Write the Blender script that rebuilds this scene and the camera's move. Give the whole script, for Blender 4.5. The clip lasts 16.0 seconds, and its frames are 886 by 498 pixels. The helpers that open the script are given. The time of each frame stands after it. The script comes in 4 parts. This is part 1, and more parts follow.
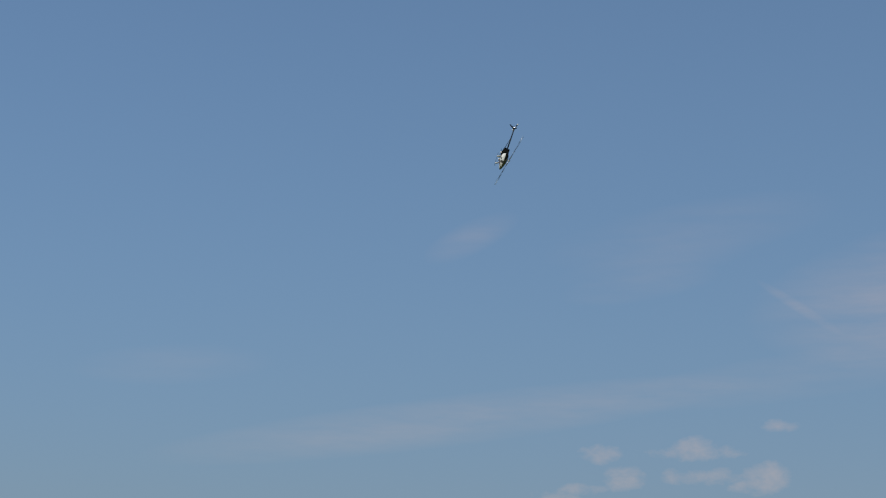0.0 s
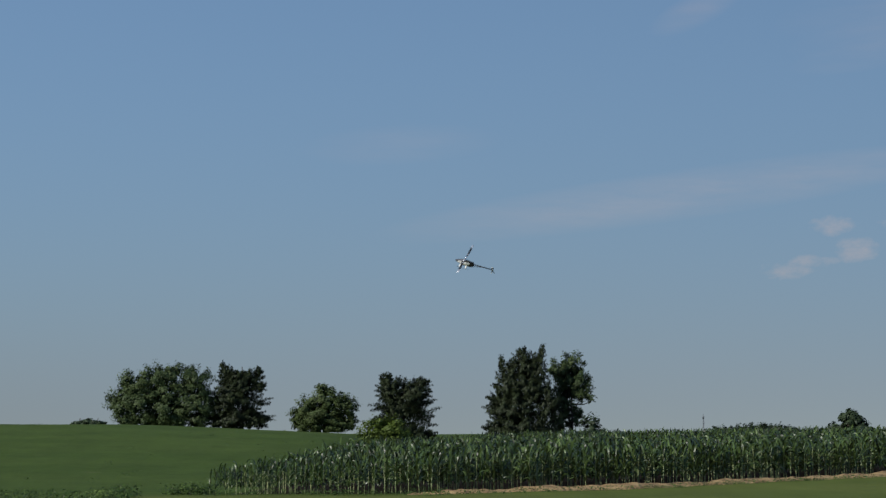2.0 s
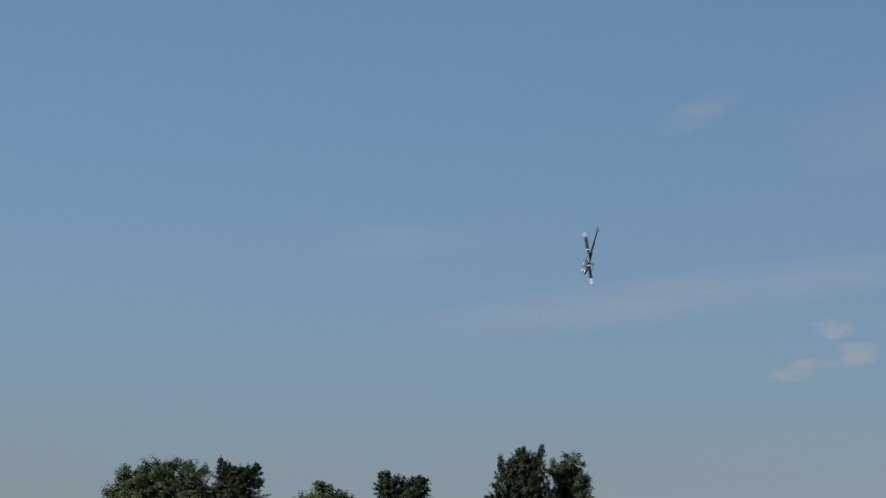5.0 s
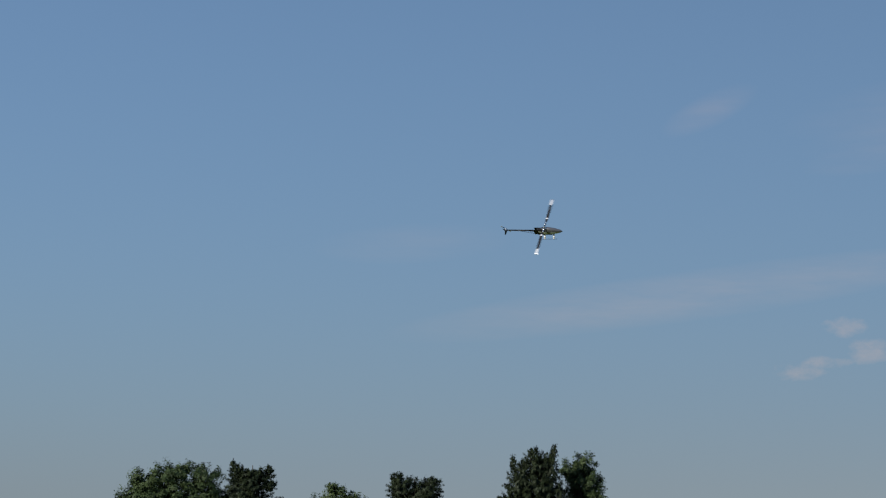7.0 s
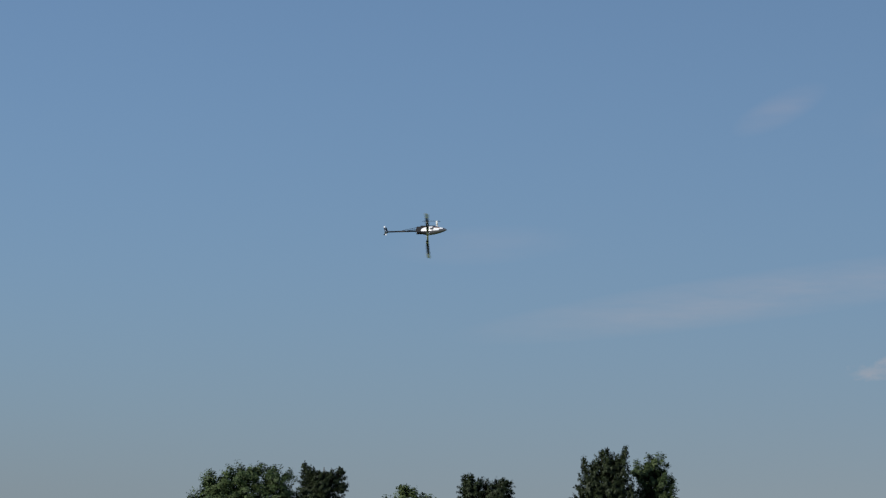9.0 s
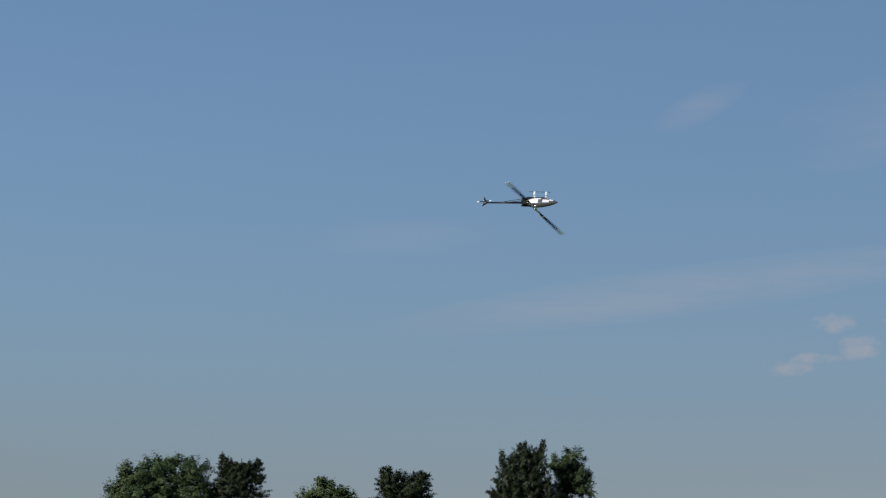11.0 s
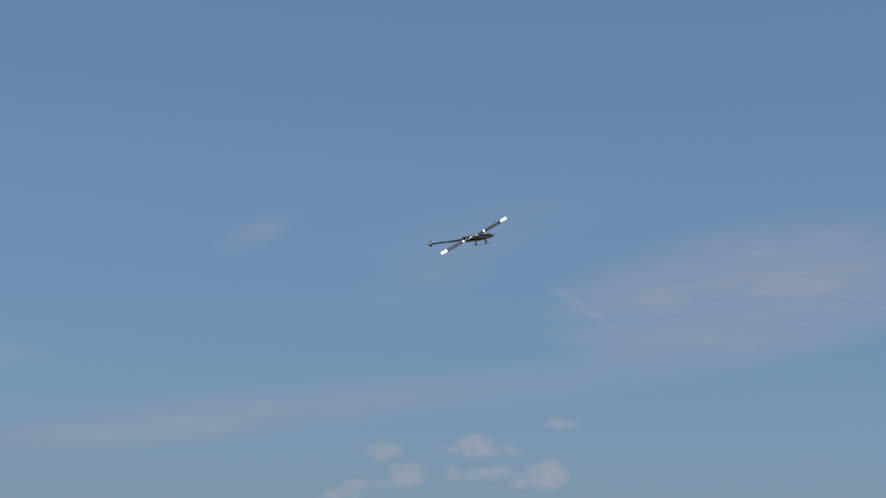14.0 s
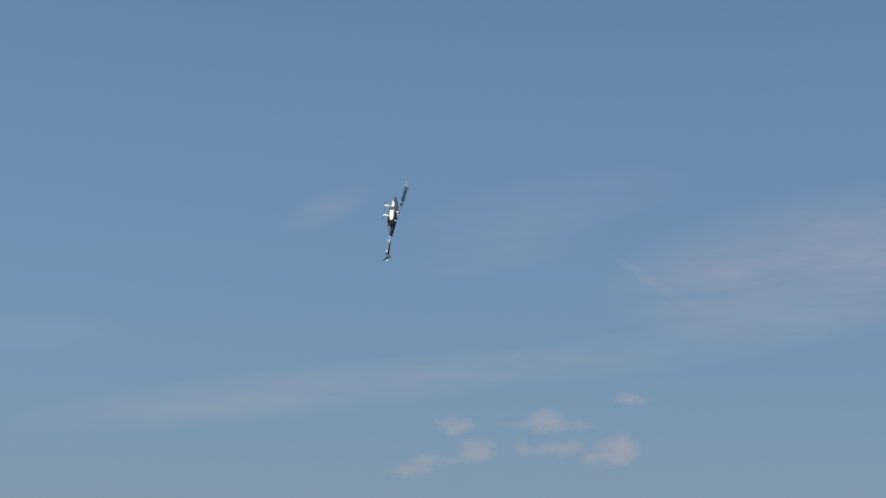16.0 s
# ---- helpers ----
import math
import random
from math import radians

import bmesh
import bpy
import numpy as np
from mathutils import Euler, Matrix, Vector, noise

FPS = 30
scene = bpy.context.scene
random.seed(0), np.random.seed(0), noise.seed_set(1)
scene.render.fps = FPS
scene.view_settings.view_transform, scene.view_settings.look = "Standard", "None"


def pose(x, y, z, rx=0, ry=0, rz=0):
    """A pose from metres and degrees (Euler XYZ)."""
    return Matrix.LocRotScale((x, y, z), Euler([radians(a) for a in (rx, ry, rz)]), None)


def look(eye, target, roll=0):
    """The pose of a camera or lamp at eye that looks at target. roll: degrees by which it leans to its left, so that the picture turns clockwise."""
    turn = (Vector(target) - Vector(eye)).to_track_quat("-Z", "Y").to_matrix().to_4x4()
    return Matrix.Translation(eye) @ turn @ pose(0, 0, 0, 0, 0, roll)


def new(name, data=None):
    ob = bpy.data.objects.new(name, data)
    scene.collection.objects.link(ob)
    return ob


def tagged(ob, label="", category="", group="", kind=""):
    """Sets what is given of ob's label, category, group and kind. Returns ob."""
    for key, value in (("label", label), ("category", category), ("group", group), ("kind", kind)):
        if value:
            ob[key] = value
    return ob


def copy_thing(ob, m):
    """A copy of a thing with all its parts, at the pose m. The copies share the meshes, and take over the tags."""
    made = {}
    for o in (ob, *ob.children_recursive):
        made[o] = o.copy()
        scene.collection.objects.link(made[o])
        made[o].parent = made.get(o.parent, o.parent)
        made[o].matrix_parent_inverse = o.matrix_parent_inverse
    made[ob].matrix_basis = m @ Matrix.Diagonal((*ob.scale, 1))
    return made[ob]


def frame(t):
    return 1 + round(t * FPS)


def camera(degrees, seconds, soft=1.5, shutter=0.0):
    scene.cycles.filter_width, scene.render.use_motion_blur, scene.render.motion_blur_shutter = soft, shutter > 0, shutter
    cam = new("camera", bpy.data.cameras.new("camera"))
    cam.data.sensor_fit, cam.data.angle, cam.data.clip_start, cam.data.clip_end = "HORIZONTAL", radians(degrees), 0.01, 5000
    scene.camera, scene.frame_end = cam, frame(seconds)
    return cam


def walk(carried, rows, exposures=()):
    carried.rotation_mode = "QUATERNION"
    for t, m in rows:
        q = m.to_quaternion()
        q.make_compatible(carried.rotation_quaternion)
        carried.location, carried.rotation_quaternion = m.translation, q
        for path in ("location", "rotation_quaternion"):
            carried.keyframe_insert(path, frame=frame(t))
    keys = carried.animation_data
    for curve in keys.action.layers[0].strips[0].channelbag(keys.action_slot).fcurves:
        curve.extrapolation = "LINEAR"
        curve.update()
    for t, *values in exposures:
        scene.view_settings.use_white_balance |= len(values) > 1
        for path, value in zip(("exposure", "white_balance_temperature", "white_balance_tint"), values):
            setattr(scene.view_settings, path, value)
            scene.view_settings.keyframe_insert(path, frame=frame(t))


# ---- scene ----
from mathutils import Quaternion

# ---------------------------------------------------------------- camera
EYE = Vector((0.0, 0.0, 1.65))
LENS = 25.0


def gaze(yaw, pitch, roll):
    """Camera pose at EYE: yaw to the right, pitch up, roll, in degrees."""
    m = Matrix.Rotation(radians(-yaw), 4, "Z") @ Matrix.Rotation(radians(pitch), 4, "X")
    m = m @ Matrix.Rotation(radians(-roll), 4, "Y") @ Matrix.Rotation(radians(90), 4, "X")
    return Matrix.Translation(EYE) @ m


cam = camera(LENS, 16.0, soft=1.25, shutter=0.1)
GAZE = [
    (0, 7.774, 11.579, 0.075),
    (0.5, 7.283, 12.543, -0.267),
    (0.7, 7.128, 12.984, 0.163),
    (1, 6.874, 13.100, -0.001),
    (1.3, 5.962, 10.150, -0.000),
    (1.5, 4.782, 8.814, -0.074),
    (1.6, 4.055, 8.285, -0.125),
    (1.7, 3.331, 7.592, -0.176),
    (1.8, 2.575, 6.593, -0.228),
    (1.9, 1.844, 5.677, -0.279),
    (2, 1.203, 5.199, -0.330),
    (2.1, 0.742, 4.727, -0.171),
    (2.2, 0.291, 4.474, -0.128),
    (2.3, -0.105, 4.570, -0.085),
    (2.4, -0.437, 4.752, -0.042),
    (2.5, -0.690, 5.191, -0.089),
    (2.6, -0.793, 5.429, -0.094),
    (2.7, -0.680, 5.597, -0.100),
    (2.8, -0.541, 5.625, -0.105),
    (2.9, -0.318, 5.568, -0.111),
    (3, -0.157, 5.522, -0.116),
    (3.5, -0.000, 5.493, -0.184),
    (4, -0.967, 6.695, -0.327),
    (4.2, -1.627, 7.181, -0.254),
    (4.3, -1.987, 7.459, -0.217),
    (4.5, -2.396, 7.980, -0.144),
    (4.7, -1.568, 8.064, 0.104),
    (4.8, -0.665, 8.080, 0.227),
    (4.9, 0.296, 8.045, 0.351),
    (5, 1.165, 8.012, 0.475),
    (5.2, 2.380, 7.245, 0.440),
    (5.5, 3.300, 6.500, 0.350),
    (6, 2.900, 6.700, 0.200),
    (6.6, 1.500, 7.700, 0.100),
    (7.3, 0.708, 8.160, -0.000),
    (7.5, 0.815, 8.222, -0.024),
    (8, 1.231, 8.231, -0.048),
    (8.5, 0.428, 8.161, -0.042),
    (8.7, -0.238, 8.135, -0.041),
    (9.2, -1.700, 8.050, 0.000),
    (9.8, -2.700, 7.850, 0.050),
    (10.4, -1.750, 7.600, 0.120),
    (10.8, -0.076, 7.681, 0.183),
    (11, 1.143, 7.875, 0.303),
    (11.5, 3.965, 8.768, 0.198),
    (12, 6.867, 9.387, 0.127),
    (12.5, 9.520, 9.698, -0.130),
    (13, 11.636, 10.277, -0.025),
    (13.5, 13.310, 11.149, -0.071),
    (14, 13.999, 11.454, -0.055),
    (14.5, 14.044, 11.244, 0.076),
    (15, 13.815, 11.002, 0.098),
    (15.5, 13.243, 10.661, -0.067),
    (16, 11.958, 10.757, 0.104),
]
walk(cam, [(t, gaze(y, p, r)) for t, y, p, r in GAZE], exposures=((0.0, 0.0, 6080, 10), (3.1, 0.0, 6080, 10), (3.7, 0.06, 6080, 10), (4.5, 0.07, 6080, 10), (5.0, 0.0, 6080, 10), (16.0, 0.02, 6080, 10)))

# ---------------------------------------------------------------- sky and sun
SUN_AZ = -130.0      # degrees to the right of straight ahead
SUN_EL = 31.0


def node_math(nt, op, a, b=None, c=None, clamp=False):
    n = nt.nodes.new("ShaderNodeMath")
    n.operation, n.use_clamp = op, clamp
    for k, v in enumerate((a, b, c)):
        if v is None:
            continue
        if isinstance(v, (int, float)):
            n.inputs[k].default_value = v
        else:
            nt.links.new(v, n.inputs[k])
    return n.outputs[0]


def build_world():
    w = bpy.data.worlds.new("sky")
    scene.world = w
    w.use_nodes = True
    nt = w.node_tree
    bg = nt.nodes["Background"]
    sky = nt.nodes.new("ShaderNodeTexSky")
    sky.sky_type, sky.sun_disc = "NISHITA", False
    sky.sun_elevation, sky.sun_rotation = radians(SUN_EL), radians(-SUN_AZ)
    sky.air_density, sky.dust_density, sky.ozone_density, sky.altitude = 1.0, 0.25, 3.0, 100
    tc = nt.nodes.new("ShaderNodeTexCoord")
    sep = nt.nodes.new("ShaderNodeSeparateXYZ")
    nt.links.new(tc.outputs["Generated"], sep.inputs[0])
    az = node_math(nt, "MULTIPLY", node_math(nt, "ARCTAN2", sep.outputs[0], sep.outputs[1]), 57.2958)
    el = node_math(nt, "MULTIPLY", node_math(nt, "ARCSINE", sep.outputs[2]), 57.2958)
    comb = nt.nodes.new("ShaderNodeCombineXYZ")
    nt.links.new(az, comb.inputs[0])
    nt.links.new(el, comb.inputs[1])

    def fbm(scale_x, scale_y, detail, rough, seed):
        mp = nt.nodes.new("ShaderNodeMapping")
        mp.inputs["Scale"].default_value = (scale_x, scale_y, 1)
        mp.inputs["Rotation"].default_value = (0, 0, radians(-7))
        mp.inputs["Location"].default_value = (seed, seed * 0.7, seed * 0.3)
        nt.links.new(comb.outputs[0], mp.inputs[0])
        n = nt.nodes.new("ShaderNodeTexNoise")
        n.inputs["Scale"].default_value = 1.0
        n.inputs["Detail"].default_value = detail
        n.inputs["Roughness"].default_value = rough
        nt.links.new(mp.outputs[0], n.inputs["Vector"])
        return n.outputs["Fac"]

    lumps = fbm(1.9, 3.0, 8, 0.62, 3.1)
    streaks = fbm(0.4, 2.3, 7, 0.58, 8.4)

    def puff(a, e, w_, h_, tilt=0.0):
        """1 at the middle of an ellipse in the sky, 0 and below outside it."""
        c, s = math.cos(radians(tilt)), math.sin(radians(tilt))
        da = node_math(nt, "SUBTRACT", az, a)
        de = node_math(nt, "SUBTRACT", el, e)
        u = node_math(nt, "ADD", node_math(nt, "MULTIPLY", da, c / w_), node_math(nt, "MULTIPLY", de, s / w_))
        v = node_math(nt, "ADD", node_math(nt, "MULTIPLY", da, -s / h_), node_math(nt, "MULTIPLY", de, c / h_))
        r = node_math(nt, "ADD", node_math(nt, "MULTIPLY", u, u), node_math(nt, "MULTIPLY", v, v))
        return node_math(nt, "SUBTRACT", 1.0, r)

    # cumulus puffs low on the right: azimuth, elevation, half width, half height in degrees
    cum = None
    for a, e, w_, h_, k in CUMULUS:
        p = node_math(nt, "SUBTRACT", puff(a, e, w_ * 1.5, h_ * 1.6), 1.25 - 1.2 * k)
        cum = p if cum is None else node_math(nt, "MAXIMUM", cum, p)
    dense = node_math(nt, "ADD", cum, node_math(nt, "MULTIPLY", node_math(nt, "SUBTRACT", lumps, 0.53), 2.3))
    cum_mask = node_math(nt, "MULTIPLY", node_math(nt, "SMOOTH_MIN", node_math(nt, "MAXIMUM", dense, 0.0), 1.5, 0.6), 0.265, clamp=True)
    cum_mask = node_math(nt, "MULTIPLY", cum_mask, node_math(nt, "GREATER_THAN", cum, -2.0))
    # thin cirrus veils and one short contrail
    veil = None
    for a, e, w_, h_, tilt, k in CIRRUS:
        p = node_math(nt, "MULTIPLY", node_math(nt, "MAXIMUM", puff(a, e, w_, h_, tilt), 0.0), k)
        veil = p if veil is None else node_math(nt, "ADD", veil, p)
    veil = node_math(nt, "MULTIPLY", veil, node_math(nt, "MAXIMUM", node_math(nt, "MULTIPLY", node_math(nt, "SUBTRACT", streaks, 0.12), 1.75), 0.0))
    mask = node_math(nt, "MAXIMUM", cum_mask, veil, clamp=True)
    haze = nt.nodes.new("ShaderNodeMix")
    haze.data_type = "RGBA"
    haze.inputs[7].default_value = SKY_CLOUD
    nt.links.new(mask, haze.inputs[0])
    # summer haze low over the horizon
    low = nt.nodes.new("ShaderNodeMix")
    low.data_type = "RGBA"
    tone = nt.nodes.new("ShaderNodeMix")
    tone.data_type = "RGBA"
    tone.inputs[6].default_value, tone.inputs[7].default_value = SKY_HAZE, SKY_RIM
    nt.links.new(node_math(nt, "POWER", 2.718, node_math(nt, "MULTIPLY", node_math(nt, "MAXIMUM", el, 0.0), -1.0 / 3.2)), tone.inputs[0])
    away = node_math(nt, "MULTIPLY_ADD", node_math(nt, "COSINE", node_math(nt, "MULTIPLY", node_math(nt, "SUBTRACT", az, 75.0), 0.01745)), 0.28, 0.90)
    bright = nt.nodes.new("ShaderNodeVectorMath")
    bright.operation = "SCALE"
    nt.links.new(tone.outputs[2], bright.inputs[0])
    nt.links.new(away, bright.inputs["Scale"])
    nt.links.new(bright.outputs[0], low.inputs[7])
    fade = node_math(nt, "MULTIPLY", node_math(nt, "POWER", 2.718, node_math(nt, "MULTIPLY", node_math(nt, "MAXIMUM", el, 0.0), -1.0 / HAZE_DEG)), HAZE_MAX)
    nt.links.new(fade, low.inputs[0])
    nt.links.new(sky.outputs[0], low.inputs[6])
    nt.links.new(low.outputs[2], haze.inputs[6])
    nt.links.new(haze.outputs[2], bg.inputs["Color"])
    bg.inputs["Strength"].default_value = SKY_STRENGTH


SKY_STRENGTH = 0.091
SKY_CLOUD = (6.7, 5.15, 4.4, 1)
SKY_HAZE = (1.50, 2.43, 3.66, 1)
SKY_RIM = (2.95, 3.38, 3.42, 1)
HAZE_DEG, HAZE_MAX = 20.0, 0.99
CUMULUS = [
    (12.26, 5.70, 0.48, 0.20, 0.95), (10.95, 4.45, 0.62, 0.20, 0.80), (12.95, 5.02, 0.42, 0.26, 1.05), (14.15, 5.72, 0.50, 0.17, 0.7),
    (15.00, 5.82, 0.50, 0.26, 1.05), (15.75, 5.72, 0.55, 0.16, 0.75), (14.38, 5.06, 0.34, 0.18, 0.8), (15.36, 5.04, 0.85, 0.19, 0.85),
    (16.95, 4.98, 0.50, 0.32, 1.1), (16.45, 4.75, 0.55, 0.20, 0.7), (17.40, 6.45, 0.50, 0.16, 0.78), (19.95, 2.67, 0.50, 0.16, 0.9), (11.7, 4.72, 0.6, 0.15, 0.78),
]
CIRRUS = [
    (8.6, 11.9, 1.55, 0.5, 24, 0.105), (7.9, 6.65, 9.0, 0.75, 7, 0.16), (23.4, 10.2, 7.0, 2.2, 7, 0.25), (18.5, 7.9, 7.0, 0.7, 7, 0.085),
    (15.0, 12.0, 4.4, 0.9, 9, 0.065), (18.05, 9.75, 1.5, 0.17, -34, 0.11), (14.0, 11.1, 3.0, 0.5, 9, 0.05),
    (0.0, 8.2, 3.0, 0.6, 3, 0.06), (13.5, 10.5, 2.4, 0.5, 8, 0.06),
]
build_world()
sun = new("sun", bpy.data.lights.new("sun", "SUN"))
sun.data.energy, sun.data.angle, sun.data.color = 4.3, radians(0.53), (1.0, 0.93, 0.82)
_a, _e = radians(SUN_AZ), radians(SUN_EL)
sun.matrix_world = look((math.sin(_a) * math.cos(_e) * 50, math.cos(_a) * math.cos(_e) * 50, math.sin(_e) * 50), (0, 0, 0))


# ---------------------------------------------------------------- materials
def material(name, color, rough=0.6, metal=0.0, vary=0.15, scale=3.0, fine=30.0, bump=0.2, island=0.0, coat=0.0, second=None, spec=0.5):
    """Principled surface with colour noise at two scales and a fine bump; island varies it piece by piece."""
    m = bpy.data.materials.new(name)
    m.use_nodes = True
    nt = m.node_tree
    b = nt.nodes["Principled BSDF"]
    tc = nt.nodes.new("ShaderNodeTexCoord")
    n1, n2 = nt.nodes.new("ShaderNodeTexNoise"), nt.nodes.new("ShaderNodeTexNoise")
    for n, s in ((n1, scale), (n2, fine)):
        n.inputs["Scale"].default_value = s
        n.inputs["Detail"].default_value = 4
        nt.links.new(tc.outputs["Object"], n.inputs["Vector"])
    val = node_math(nt, "ADD", node_math(nt, "MULTIPLY", n1.outputs["Fac"], 2 * vary), node_math(nt, "MULTIPLY", n2.outputs["Fac"], vary))
    val = node_math(nt, "ADD", val, 1.0 - 1.5 * vary)
    if island:
        g = nt.nodes.new("ShaderNodeNewGeometry")
        val = node_math(nt, "MULTIPLY", val, node_math(nt, "ADD", node_math(nt, "MULTIPLY", g.outputs["Random Per Island"], 2 * island), 1.0 - island))
    mix = nt.nodes.new("ShaderNodeMix")
    mix.data_type = "RGBA"
    mix.inputs[6].default_value = (*color, 1)
    mix.inputs[7].default_value = (*(second or color), 1)
    ramp = node_math(nt, "MULTIPLY", node_math(nt, "SUBTRACT", n1.outputs["Fac"], 0.4), 4.0, clamp=True)
    nt.links.new(ramp, mix.inputs[0])
    mul = nt.nodes.new("ShaderNodeVectorMath")
    mul.operation = "SCALE"
    nt.links.new(mix.outputs[2], mul.inputs[0])
    nt.links.new(val, mul.inputs["Scale"])
    nt.links.new(mul.outputs[0], b.inputs["Base Color"])
    b.inputs["Roughness"].default_value, b.inputs["Metallic"].default_value = rough, metal
    b.inputs["Coat Weight"].default_value = coat
    b.inputs["Specular IOR Level"].default_value = spec
    if bump:
        bp = nt.nodes.new("ShaderNodeBump")
        bp.inputs["Strength"].default_value, bp.inputs["Distance"].default_value = bump, 0.5 / fine
        nt.links.new(n2.outputs["Fac"], bp.inputs["Height"])
        nt.links.new(bp.outputs[0], b.inputs["Normal"])
    return m


def leafy(name, color, second, island=0.22, trans=0.25, rough=0.55, spec=0.25):
    m = material(name, color, rough, vary=0.2, scale=0.5, fine=6.0, bump=0.0, island=island, second=second, spec=spec)
    nt = m.node_tree
    b, out = nt.nodes["Principled BSDF"], nt.nodes["Material Output"]
    tr = nt.nodes.new("ShaderNodeBsdfTranslucent")
    src = b.inputs["Base Color"].links[0].from_socket
    nt.links.new(src, tr.inputs["Color"])
    mx = nt.nodes.new("ShaderNodeMixShader")
    mx.inputs[0].default_value = trans
    nt.links.new(b.outputs[0], mx.inputs[1])
    nt.links.new(tr.outputs[0], mx.inputs[2])
    nt.links.new(mx.outputs[0], out.inputs["Surface"])
    return m


M_MAPLE = leafy("maple_leaf", (0.058, 0.088, 0.032), (0.078, 0.108, 0.040), trans=0.2)
M_ROUND = leafy("round_tree_leaf", (0.066, 0.094, 0.030), (0.084, 0.116, 0.038))
M_CEDAR = leafy("cedar_foliage", (0.025, 0.036, 0.015), (0.034, 0.047, 0.019), island=0.2, trans=0.08)
M_BUSH = leafy("bush_leaf", (0.085, 0.125, 0.020), (0.105, 0.150, 0.026))
M_FAR = leafy("far_leaf", (0.045, 0.068, 0.034), (0.055, 0.080, 0.040))
M_BARK = material("bark", (0.055, 0.044, 0.034), 0.9, vary=0.3, scale=2, fine=14, bump=0.6)
M_CORN = leafy("corn_leaf", (0.026, 0.046, 0.011), (0.065, 0.097, 0.028), trans=0.08, rough=0.40, island=0.85, spec=0.38)
M_STALK = material("corn_stalk", (0.18, 0.23, 0.09), 0.55, vary=0.25, scale=3, fine=20, bump=0.2, second=(0.31, 0.32, 0.16))
M_WEED = leafy("weed_leaf", (0.034, 0.066, 0.013), (0.076, 0.116, 0.026), rough=0.5, island=0.5)
M_SOIL = material("dry_soil", (0.25, 0.158, 0.066), 0.95, vary=0.5, scale=1.3, fine=5, bump=1.0, second=(0.37, 0.255, 0.115))
M_TIP = material("silver_white_film", (0.88, 0.88, 0.88), 0.42, metal=0.75, vary=0.04, scale=9, fine=60, bump=0.0)
M_STEEL = material("galvanised_steel", (0.10, 0.105, 0.115), 0.6, metal=0.2, vary=0.15, scale=0.3, fine=3, bump=0.05)
M_WHITE = material("white_gloss_paint", (0.80, 0.80, 0.80), 0.22, vary=0.04, scale=9, fine=60, bump=0.0, coat=0.6)
M_GREY = material("dark_grey_paint", (0.13, 0.13, 0.14), 0.24, metal=0.4, vary=0.12, scale=9, fine=60, bump=0.0, coat=0.5)
M_RED = material("brown_paint", (0.12, 0.05, 0.035), 0.3, vary=0.1, scale=9, fine=60, bump=0.0, coat=0.4)
M_CARBON = material("black_carbon", (0.011, 0.011, 0.013), 0.42, spec=0.3, vary=0.25, scale=14, fine=160, bump=0.1)
M_ALU = material("aluminium", (0.72, 0.72, 0.74), 0.3, metal=1.0, vary=0.08, scale=20, fine=200, bump=0.05)
M_PLASTIC = material("white_plastic", (0.78, 0.78, 0.76), 0.4, vary=0.05, scale=20, fine=100, bump=0.0)


